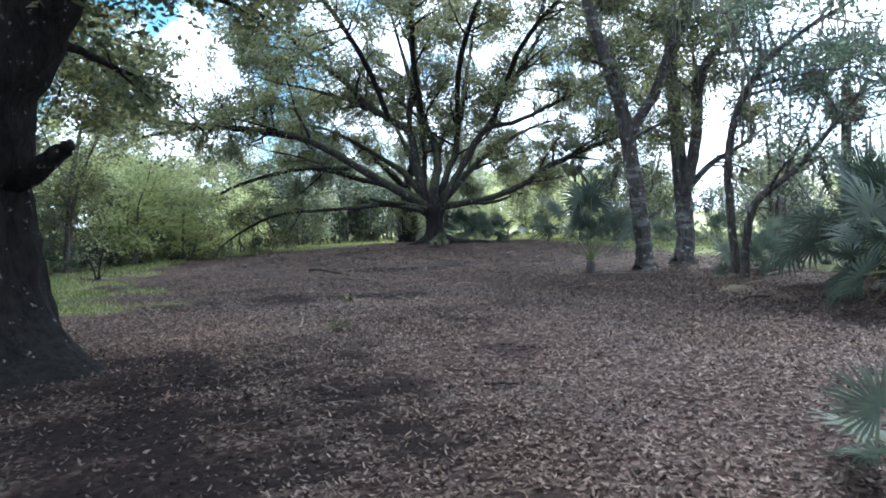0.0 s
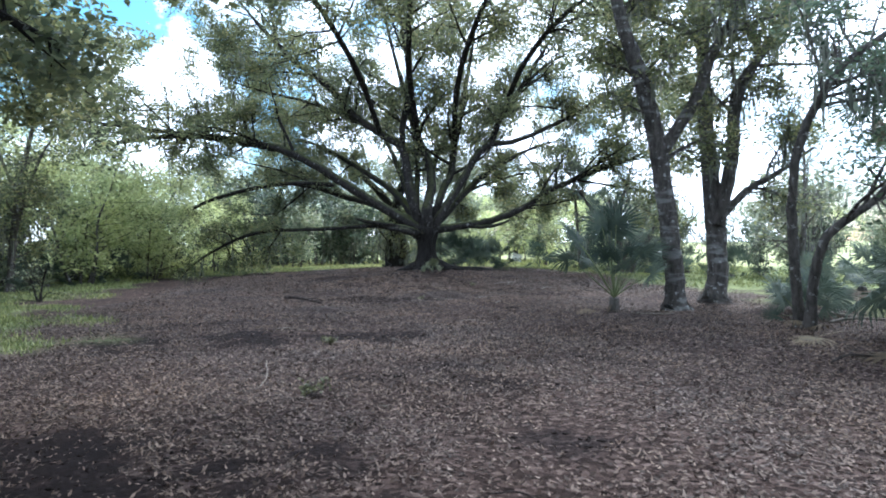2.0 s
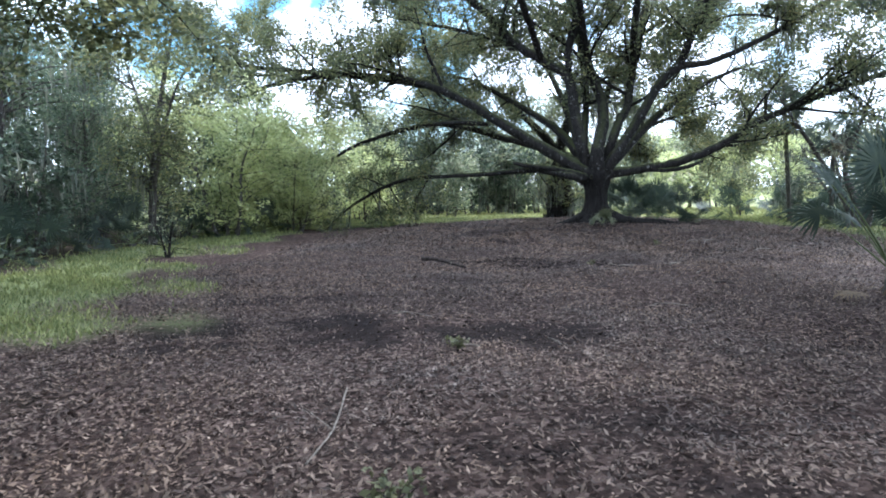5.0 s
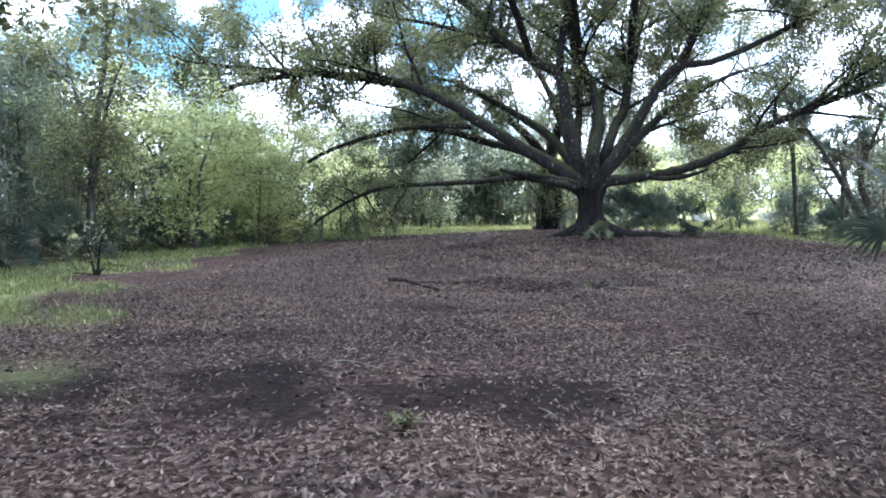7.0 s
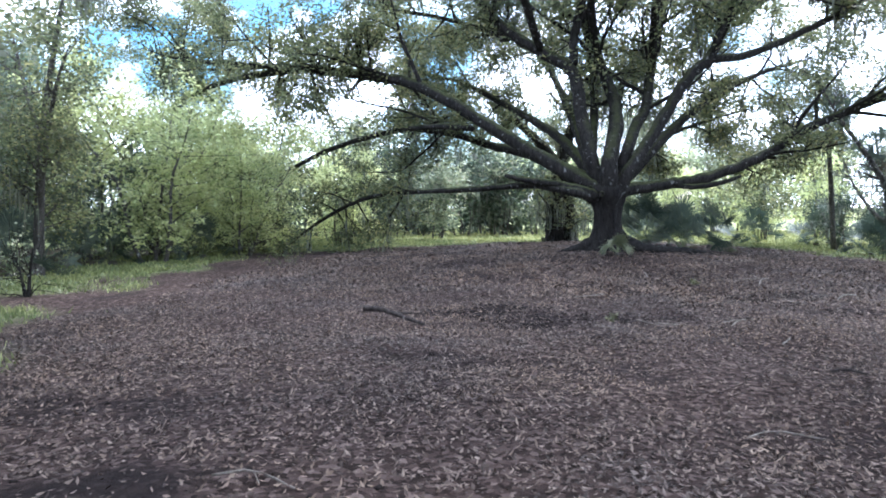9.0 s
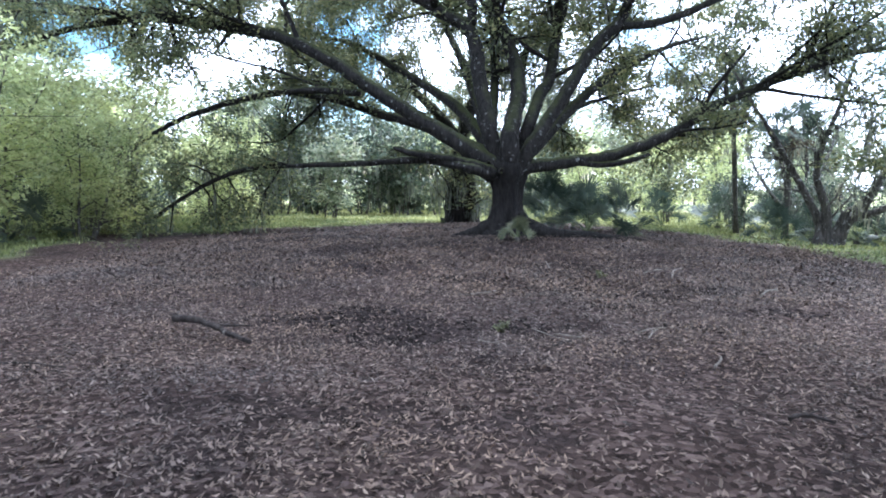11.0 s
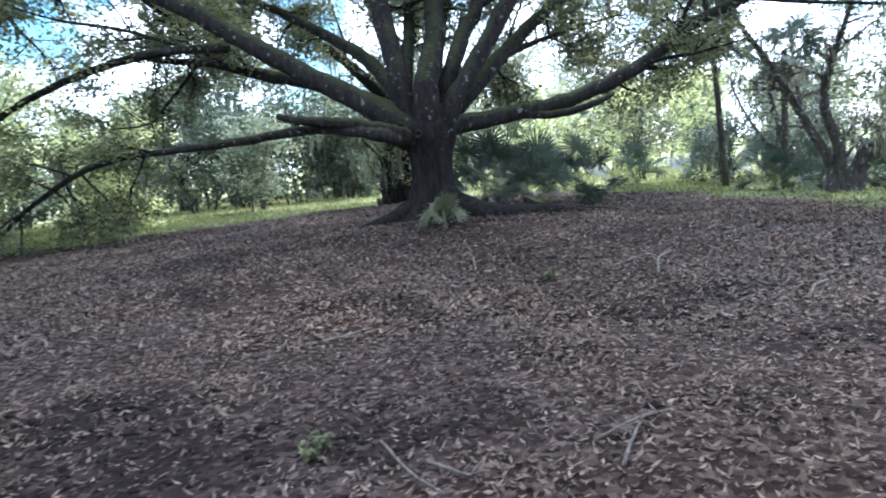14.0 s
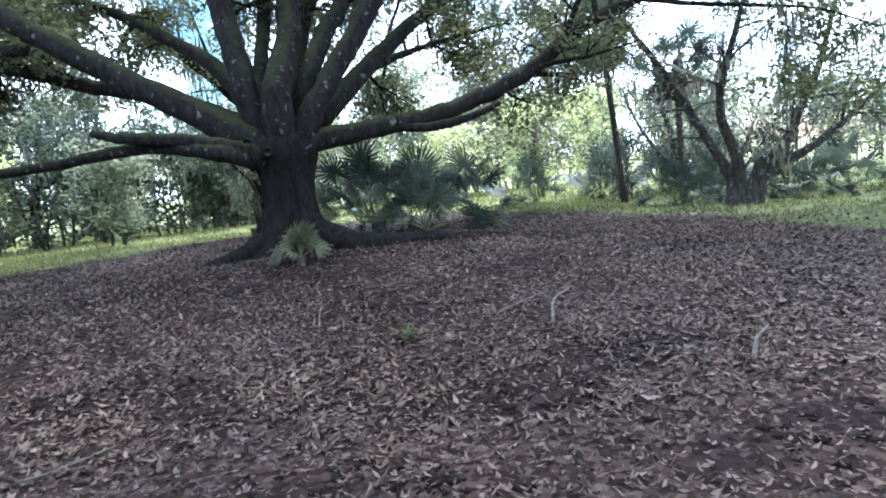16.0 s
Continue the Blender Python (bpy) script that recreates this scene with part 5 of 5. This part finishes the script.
# palmettos along the wood's edge
far_palm = fan_palm("palmetto", -8.0, 46.0, "palmetto clump along the edge of the woods", 14, 5, 120, 0.12, 0.1, 1.05, 86, -12, "palmettos along the woods", LONG)
far_palm_tall = fan_palm("palmetto", 4.6, 37.5, "young fan palm standing in the grass", 13, 3, 121, 0.12, 0.1, 1.05, 90, 8, "palmettos along the woods", LONG)
for x, y, k, s in ((-11.0, 47.0, 0, 1.1), (-9.4, 50.0, 0, 1.2), (-6.6, 48.0, 0, 1.1), (-5.2, 45.5, 0, 1.2), (-7.4, 44.0, 1, 0.9), (-3.8, 47.5, 0, 1.1), (-2.4, 43.5, 0, 1.1), (-0.6, 41.5, 0, 1.0), (0.9, 42.5, 0, 1.1), (2.4, 43.5, 1, 1.1), (6.4, 36.5, 1, 1.0), (7.3, 38.0, 1, 1.2), (8.6, 37.0, 0, 1.1), (9.6, 38.5, 0, 1.2), (10.8, 36.5, 0, 1.1), (9.0, 32.0, 0, 0.9), (6.3, 30.8, 0, 0.75), (8.4, 30.6, 0, 0.85), (7.5, 31.2, 0, 0.9), (9.3, 30.0, 0, 0.8), (10.4, 31.0, 0, 1.0), (11.0, 27.8, 0, 1.0),
                   (-12.8, 26.0, 0, 1.0), (-14.2, 24.0, 0, 1.0), (-15.4, 22.2, 0, 1.2), (-13.8, 20.6, 0, 1.1), (-15.2, 18.8, 0, 1.3), (-13.6, 16.4, 0, 1.1), (-16.2, 26.4, 0, 1.2), (-17.0, 30.0, 0, 1.2), (-14.8, 15.0, 0, 1.2), (-12.6, 13.2, 0, 1.1), (-15.8, 33.0, 0, 1.1), (-17.4, 20.4, 1, 1.3), (-18.5, 37.5, 0, 1.1), (-16.8, 40.0, 0, 1.1), (-15.0, 48.0, 0, 1.2), (-13.0, 49.5, 0, 1.1), (-17.5, 45.5, 0, 1.2), (-19.5, 42.5, 0, 1.2),
                   (8.8, 15.6, 0, 1.0), (9.6, 13.4, 0, 1.1), (8.6, 12.6, 0, 1.1), (8.4, 7.4, 0, 1.1), (7.4, 6.2, 0, 1.0), (9.6, 19.6, 0, 0.9), (11.5, 20.5, 0, 1.1), (12.6, 24.2, 0, 1.0)):
    copy_thing((far_palm, far_palm_tall)[k], place(None, x, y, s * 0.9, wood_rng.uniform(0, 6.3)))


# ---- undergrowth, grass, litter ----
def scatter_grass(name, label, boxes, count, height, seed, mat):
    rng = np.random.default_rng(seed)
    g = Geo()
    for x0, x1, y0, y1, share in boxes:
        n = int(count * share)
        x, y = rng.uniform(x0, x1, n), rng.uniform(y0, y1, n)
        keep = rng.uniform(size=n) < grass_at(x, y) * (0.35 + 0.65 * (np.sin(x * 2.1 + y) * np.sin(y * 1.7 - x) > -0.2))
        x, y = x[keep], y[keep]
        n = len(x)
        z = rise_at(x, y) - 0.01
        a = rng.uniform(0, 6.3, n)
        h = height * rng.uniform(0.4, 1.3, n)
        w = 0.012 + 0.012 * rng.uniform(size=n) + 0.0006 * np.maximum(y - 10, 0)
        s = np.stack([np.cos(a) * w, np.sin(a) * w, np.zeros(n)], 1)
        c = np.stack([x, y, z], 1)
        tip = c + np.stack([rng.normal(0, 0.35, n) * h, rng.normal(0, 0.35, n) * h, h], 1)
        v = np.stack([c - s, c + s, tip], 1).reshape(-1, 3)
        g.add(v, None, np.arange(n * 3).reshape(n, 3))
    return part(name, g, mat, None, label, kind="stuff")


tagged(scatter_grass("grass", "short bright yellow-green grass round the clearing", [(-14, -6, 7, 21, 0.35), (-18, -8, 20, 36, 0.25), (-20, 6, 32, 38, 0.15), (2, 16, 22, 38, 0.12)], 150000, 0.09, 131, GRASS), category="grass")
# Blades of the far strip, with sunshine put into their pale colour.
SUNLIT_GRASS = leaf_material("sunlit_meadow_grass", [(0.0, (0.22, 0.23, 0.09)), (0.6, (0.36, 0.37, 0.17)), (1.0, (0.5, 0.48, 0.27))], 0.35, 0.6)
tagged(scatter_grass("sunlit_meadow_grass", "meadow grass beyond the oak, painted pale as if sunlit", [(-20, 16, 36, 54, 1.0)], 32000, 0.13, 132, SUNLIT_GRASS), category="grass")


def scatter_litter(name, label, count, seed, mat, length, box, near_bias=True):
    rng = np.random.default_rng(seed)
    x0, x1, y0, y1 = box
    x = rng.uniform(x0, x1, count * 2)
    y = y0 + (y1 - y0) * rng.uniform(size=count * 2) ** (1.15 if near_bias else 1.0)
    patch = np.sin(x * 0.83 + 1.1) * np.sin(y * 0.71 + x * 0.33) + 0.5 * np.sin(x * 1.9 - y * 1.3)
    keep = rng.uniform(size=len(x)) < (1 - 0.93 * grass_at(x, y)) * np.clip(0.85 + 0.4 * patch, 0.3, 1) * (1 - 0.82 * bare_and_shade_at(x, y))
    x, y = x[keep][:count], y[keep][:count]
    c = np.stack([x, y, rise_at(x, y) + rng.uniform(0.004, 0.04, len(x))], 1)
    g = Geo()
    n = len(c)
    a = rng.uniform(0, 6.3, n)
    tilt = rng.normal(0, 0.42, n)
    d = np.stack([np.cos(a), np.sin(a), tilt], 1)
    s = np.stack([-np.sin(a), np.cos(a), rng.normal(0, 0.45, n)], 1)
    ln = length * rng.uniform(0.55, 1.35, n)[:, None]
    wd = ln * rng.uniform(0.27, 0.46, n)[:, None]
    curl = np.stack([np.zeros(n), np.zeros(n), rng.uniform(0.0, 0.22, n)], 1) * ln
    v = np.stack([c - d * ln / 2 + curl, c + s * wd / 2, c + d * ln / 2 + curl, c - s * wd / 2], 1)
    g.add(v.reshape(-1, 3), np.arange(n * 4).reshape(n, 4))
    return tagged(part(name, g, mat, None, label, kind="stuff"), category="leaves")


scatter_litter("leaf_litter", "dry brown oak leaves strewn over the ground", 280000, 141, LITTER, 0.042, (-8.5, 8.0, 0.5, 27.0))
scatter_litter("far_leaf_litter", "dry brown oak leaves under the great oak", 60000, 142, LITTER, 0.065, (-9, 7.5, 20.0, 36.0), False)


def soil_clods(seed):
    """Crumbs and clods of dark soil in the scratched patches and the painted shade."""
    rng = np.random.default_rng(seed)
    mat, t, bsdf = material("dark_soil")
    n = tex_noise(t, 22.0, 4)
    r = ramp(t, [(0.3, (0.01, 0.0076, 0.007)), (0.7, (0.032, 0.025, 0.023))])
    t.links.new(n.outputs["Fac"], r.inputs["Fac"])
    t.links.new(r.outputs["Color"], bsdf.inputs["Base Color"])
    bsdf.inputs["Roughness"].default_value = 1.0
    bsdf.inputs["Specular IOR Level"].default_value = 0.05
    g = Geo()
    octa = np.array([(1, 0, 0), (0, 1, 0), (-1, 0, 0), (0, -1, 0), (0, 0, 1), (0, 0, -0.4)], dtype=float)
    tri = [(0, 1, 4), (1, 2, 4), (2, 3, 4), (3, 0, 4), (1, 0, 5), (2, 1, 5), (3, 2, 5), (0, 3, 5)]
    for cx, cy, rx, ry in BARE_AND_SHADE:
        dug = 17.5 < cy < 21.5
        for _ in range(int((190 if dug else 70) * rx)):
            x, y = cx + rng.normal(0, rx * 0.55), cy + rng.normal(0, ry * 0.6)
            s = 0.01 + (0.045 if dug else 0.032) * rng.uniform() ** 2
            g.add(octa * s * rng.uniform(0.5, 1.4, (6, 3)) * np.array([1, 1, 0.5]) + np.array([x, y, on_ground(x, y)]), None, tri)
    return tagged(part("soil_clods", g, mat, None, "dark crumbs of turned soil among leaves", kind="stuff"), category="soil")


soil_clods(161)


def russet(x, y, r, n, seed):
    rng = np.random.default_rng(seed)
    g = Geo()
    px, py = x + rng.normal(0, r, n), y + rng.normal(0, r, n)
    g.leaves(np.stack([px, py, rise_at(px, py) + 0.02], 1), 0.055, 0.026, rng, up=1.5)
    return tagged(part("fallen_leaves", g, RED_LITTER, None, "patch of russet fallen leaves", kind="stuff"), category="leaves")


russet(-0.98, 21.7, 0.24, 90, 151)
russet(0.2, 19.9, 0.15, 30, 152)
russet(2.2, 3.4, 0.12, 14, 153)


def stick(points, r, mat, label, seed, fork=True):
    rng = np.random.default_rng(seed)
    pts = [(x, y, on_ground(x, y, r + 0.022 + dz), r * (1 - 0.6 * i / len(points))) for i, (x, y, dz) in enumerate(points)]
    p = smooth_path(pts, 4, rng, 0.25)
    e = thing("stick", 0, 0, 0, label, "stick", "sticks on the ground")
    g = Geo()
    g.tube(p[:, :3], p[:, 3], 6, 0.06, rng)
    shaft = part("shaft", g, mat, e)
    if fork:
        k = len(p) // 2
        d = p[k + 1, :3] - p[k, :3]
        d = d / np.linalg.norm(d)
        q = np.array([-d[1], d[0], 0.1]) * (1 if rng.uniform() < 0.5 else -1)
        ln = 0.4 * np.linalg.norm(p[-1, :3] - p[0, :3])
        f = np.array([(*(p[k, :3] + (d * 0.7 + q * 0.6) * ln * u + np.array([0, 0, 0.015 * u])), r * 0.5 * (1 - 0.6 * u)) for u in (0, 0.35, 0.7, 1.0)])
        g = Geo()
        g.tube(f[:, :3], f[:, 3], 5, 0.06, rng)
        part("side_twig", g, mat, shaft)
    return e


PALE_T, DARK_T = "thin pale dry twig lying on fallen leaves", "dark crooked fallen branch lying on leaves"
stick([(-4.37, 17.6, 0.06), (-4.05, 17.54, 0.08), (-3.75, 17.36, 0.06), (-3.38, 17.17, 0.01)], 0.04, DARK_STICK, DARK_T, 1)
for i, (pts, r, dark) in enumerate([
    ([(1.42, 21.6, 0), (1.56, 22.15, 0.03), (1.8, 22.6, 0.02)], 0.017, 0),
    ([(2.28, 20.4, 0), (2.47, 20.7, 0.03), (2.82, 21.15, 0.0)], 0.019, 0),
    ([(-0.39, 22.3, 0), (-0.42, 22.6, 0.02), (-0.44, 22.95, 0)], 0.01, 0),
    ([(1.08, 22.1, 0), (1.29, 22.26, 0.02), (1.57, 22.66, 0)], 0.01, 0),
    ([(0.28, 18.15, 0), (0.54, 18.35, 0.01), (0.72, 18.45, 0)], 0.01, 0),
    ([(0.36, 17.85, 0), (0.45, 18.1, 0.02), (0.54, 18.34, 0)], 0.012, 0),
    ([(-0.53, 18.05, 0), (-0.29, 17.85, 0.01), (-0.24, 17.97, 0)], 0.011, 0),
    ([(-0.76, 18.27, 0), (-0.55, 17.9, 0.01), (-0.38, 17.69, 0)], 0.009, 0),
    ([(-0.38, 17.69, 0), (-0.5, 17.5, 0.01), (-0.6, 17.4, 0)], 0.013, 1),
    ([(-1.28, 17.57, 0), (-1.13, 17.49, 0.0), (-1.01, 17.43, 0)], 0.009, 0),
    ([(0.72, 17.0, 0), (0.82, 17.17, 0.02), (0.86, 17.3, 0)], 0.014, 0),
    ([(-1.68, 20.05, 0), (-1.41, 20.07, 0.01), (-1.21, 20.33, 0)], 0.012, 0),
    ([(0.15, 5.17, 0), (0.28, 5.14, 0.0), (0.44, 5.17, 0)], 0.022, 1),
    ([(-1.28, 5.27, 0), (-1.16, 5.12, 0.01), (-1.05, 5.0, 0)], 0.009, 0),
    ([(-0.15, 5.67, 0), (0.02, 5.7, 0.01), (0.16, 5.55, 0)], 0.009, 1),
    ([(-2.31, 8.44, 0), (-2.38, 8.95, 0.02), (-2.58, 9.65, 0.05)], 0.009, 0),
    ([(-1.1, 4.7, 0), (-0.97, 4.68, 0.01), (-0.85, 4.65, 0)], 0.008, 0),
    ([(0.85, 15.83, 0), (0.98, 15.88, 0.01), (1.12, 15.8, 0)], 0.022, 1),
    ([(-1.3, 11.8, 0), (-1.2, 11.68, 0.01), (-1.15, 11.54, 0)], 0.009, 0),
    ([(-2.12, 11.19, 0), (-2.02, 11.26, 0.01), (-1.9, 11.25, 0)], 0.008, 0),
    ([(-1.03, 7.73, 0), (-0.97, 7.65, 0.01), (-0.92, 7.59, 0)], 0.007, 0),
    ([(4.2, 9.65, 0), (4.5, 9.8, 0.03), (4.9, 9.85, 0)], 0.025, 1),
    ([(3.2, 14.6, 0), (3.5, 14.3, 0.02), (3.9, 14.2, 0)], 0.02, 0),
    ([(-3.2, 12.4, 0), (-3.0, 12.5, 0.01), (-2.7, 12.4, 0)], 0.01, 0),
    ([(1.9, 12.0, 0), (2.2, 12.1, 0.01), (2.4, 11.9, 0)], 0.01, 1),
    ([(-0.2, 14.0, 0), (0.0, 14.15, 0.01), (0.3, 14.1, 0)], 0.009, 0),
    ([(-5.2, 16.2, 0), (-4.9, 16.3, 0.01), (-4.5, 16.2, 0)], 0.012, 1),
    ([(0.9, 26.3, 0), (1.3, 26.4, 0.02), (1.9, 26.2, 0)], 0.03, 1),
    ([(6.0, 14.0, 0.0), (6.4, 13.6, 0.12), (6.9, 13.3, 0.05)], 0.05, 0),
    ([(6.2, 13.1, 0.0), (6.6, 13.2, 0.06), (7.1, 12.9, 0.1)], 0.04, 0)]):
    stick(pts, r * 0.8, DARK_STICK if dark else DRY_STICK, DARK_T if dark else PALE_T, 10 + i, i % 3 != 1)


def seedling(x, y, h, seed):
    rng = np.random.default_rng(seed)
    e = thing("oak_seedling", x, y, on_ground(x, y), "small leafy seedling sprouting through dead leaves", "plant", "seedlings")
    g, lf = Geo(), Geo()
    for _ in range(9):
        a = rng.uniform(0, 6.3)
        out = h * rng.uniform(0.3, 1.1)
        tip = np.array([math.cos(a) * out, math.sin(a) * out, h * rng.uniform(0.4, 1.0)])
        g.tube([(0, 0, -0.01), tip * 0.5 + np.array([0, 0, 0.02]), tip], [0.004, 0.003, 0.002], 4, cap=False)
        lf.leaves(np.repeat([tip * 0.6, tip], 5, 0) + rng.normal(0, h * 0.12, (10, 3)), 0.055, 0.03, rng)
    part("stems", g, TWIG_BARK, e)
    part("leaves", lf, SEEDLING_LEAF, e)
    return e


for i, (x, y, h) in enumerate(((-1.7, 8.12, 0.15), (-2.1, 11.2, 0.12), (-1.05, 18.2, 0.1), (0.36, 21.75, 0.12), (-9.2, 23.6, 0.45), (-8.8, 23.9, 0.35))):
    seedling(x, y, h, 200 + i)
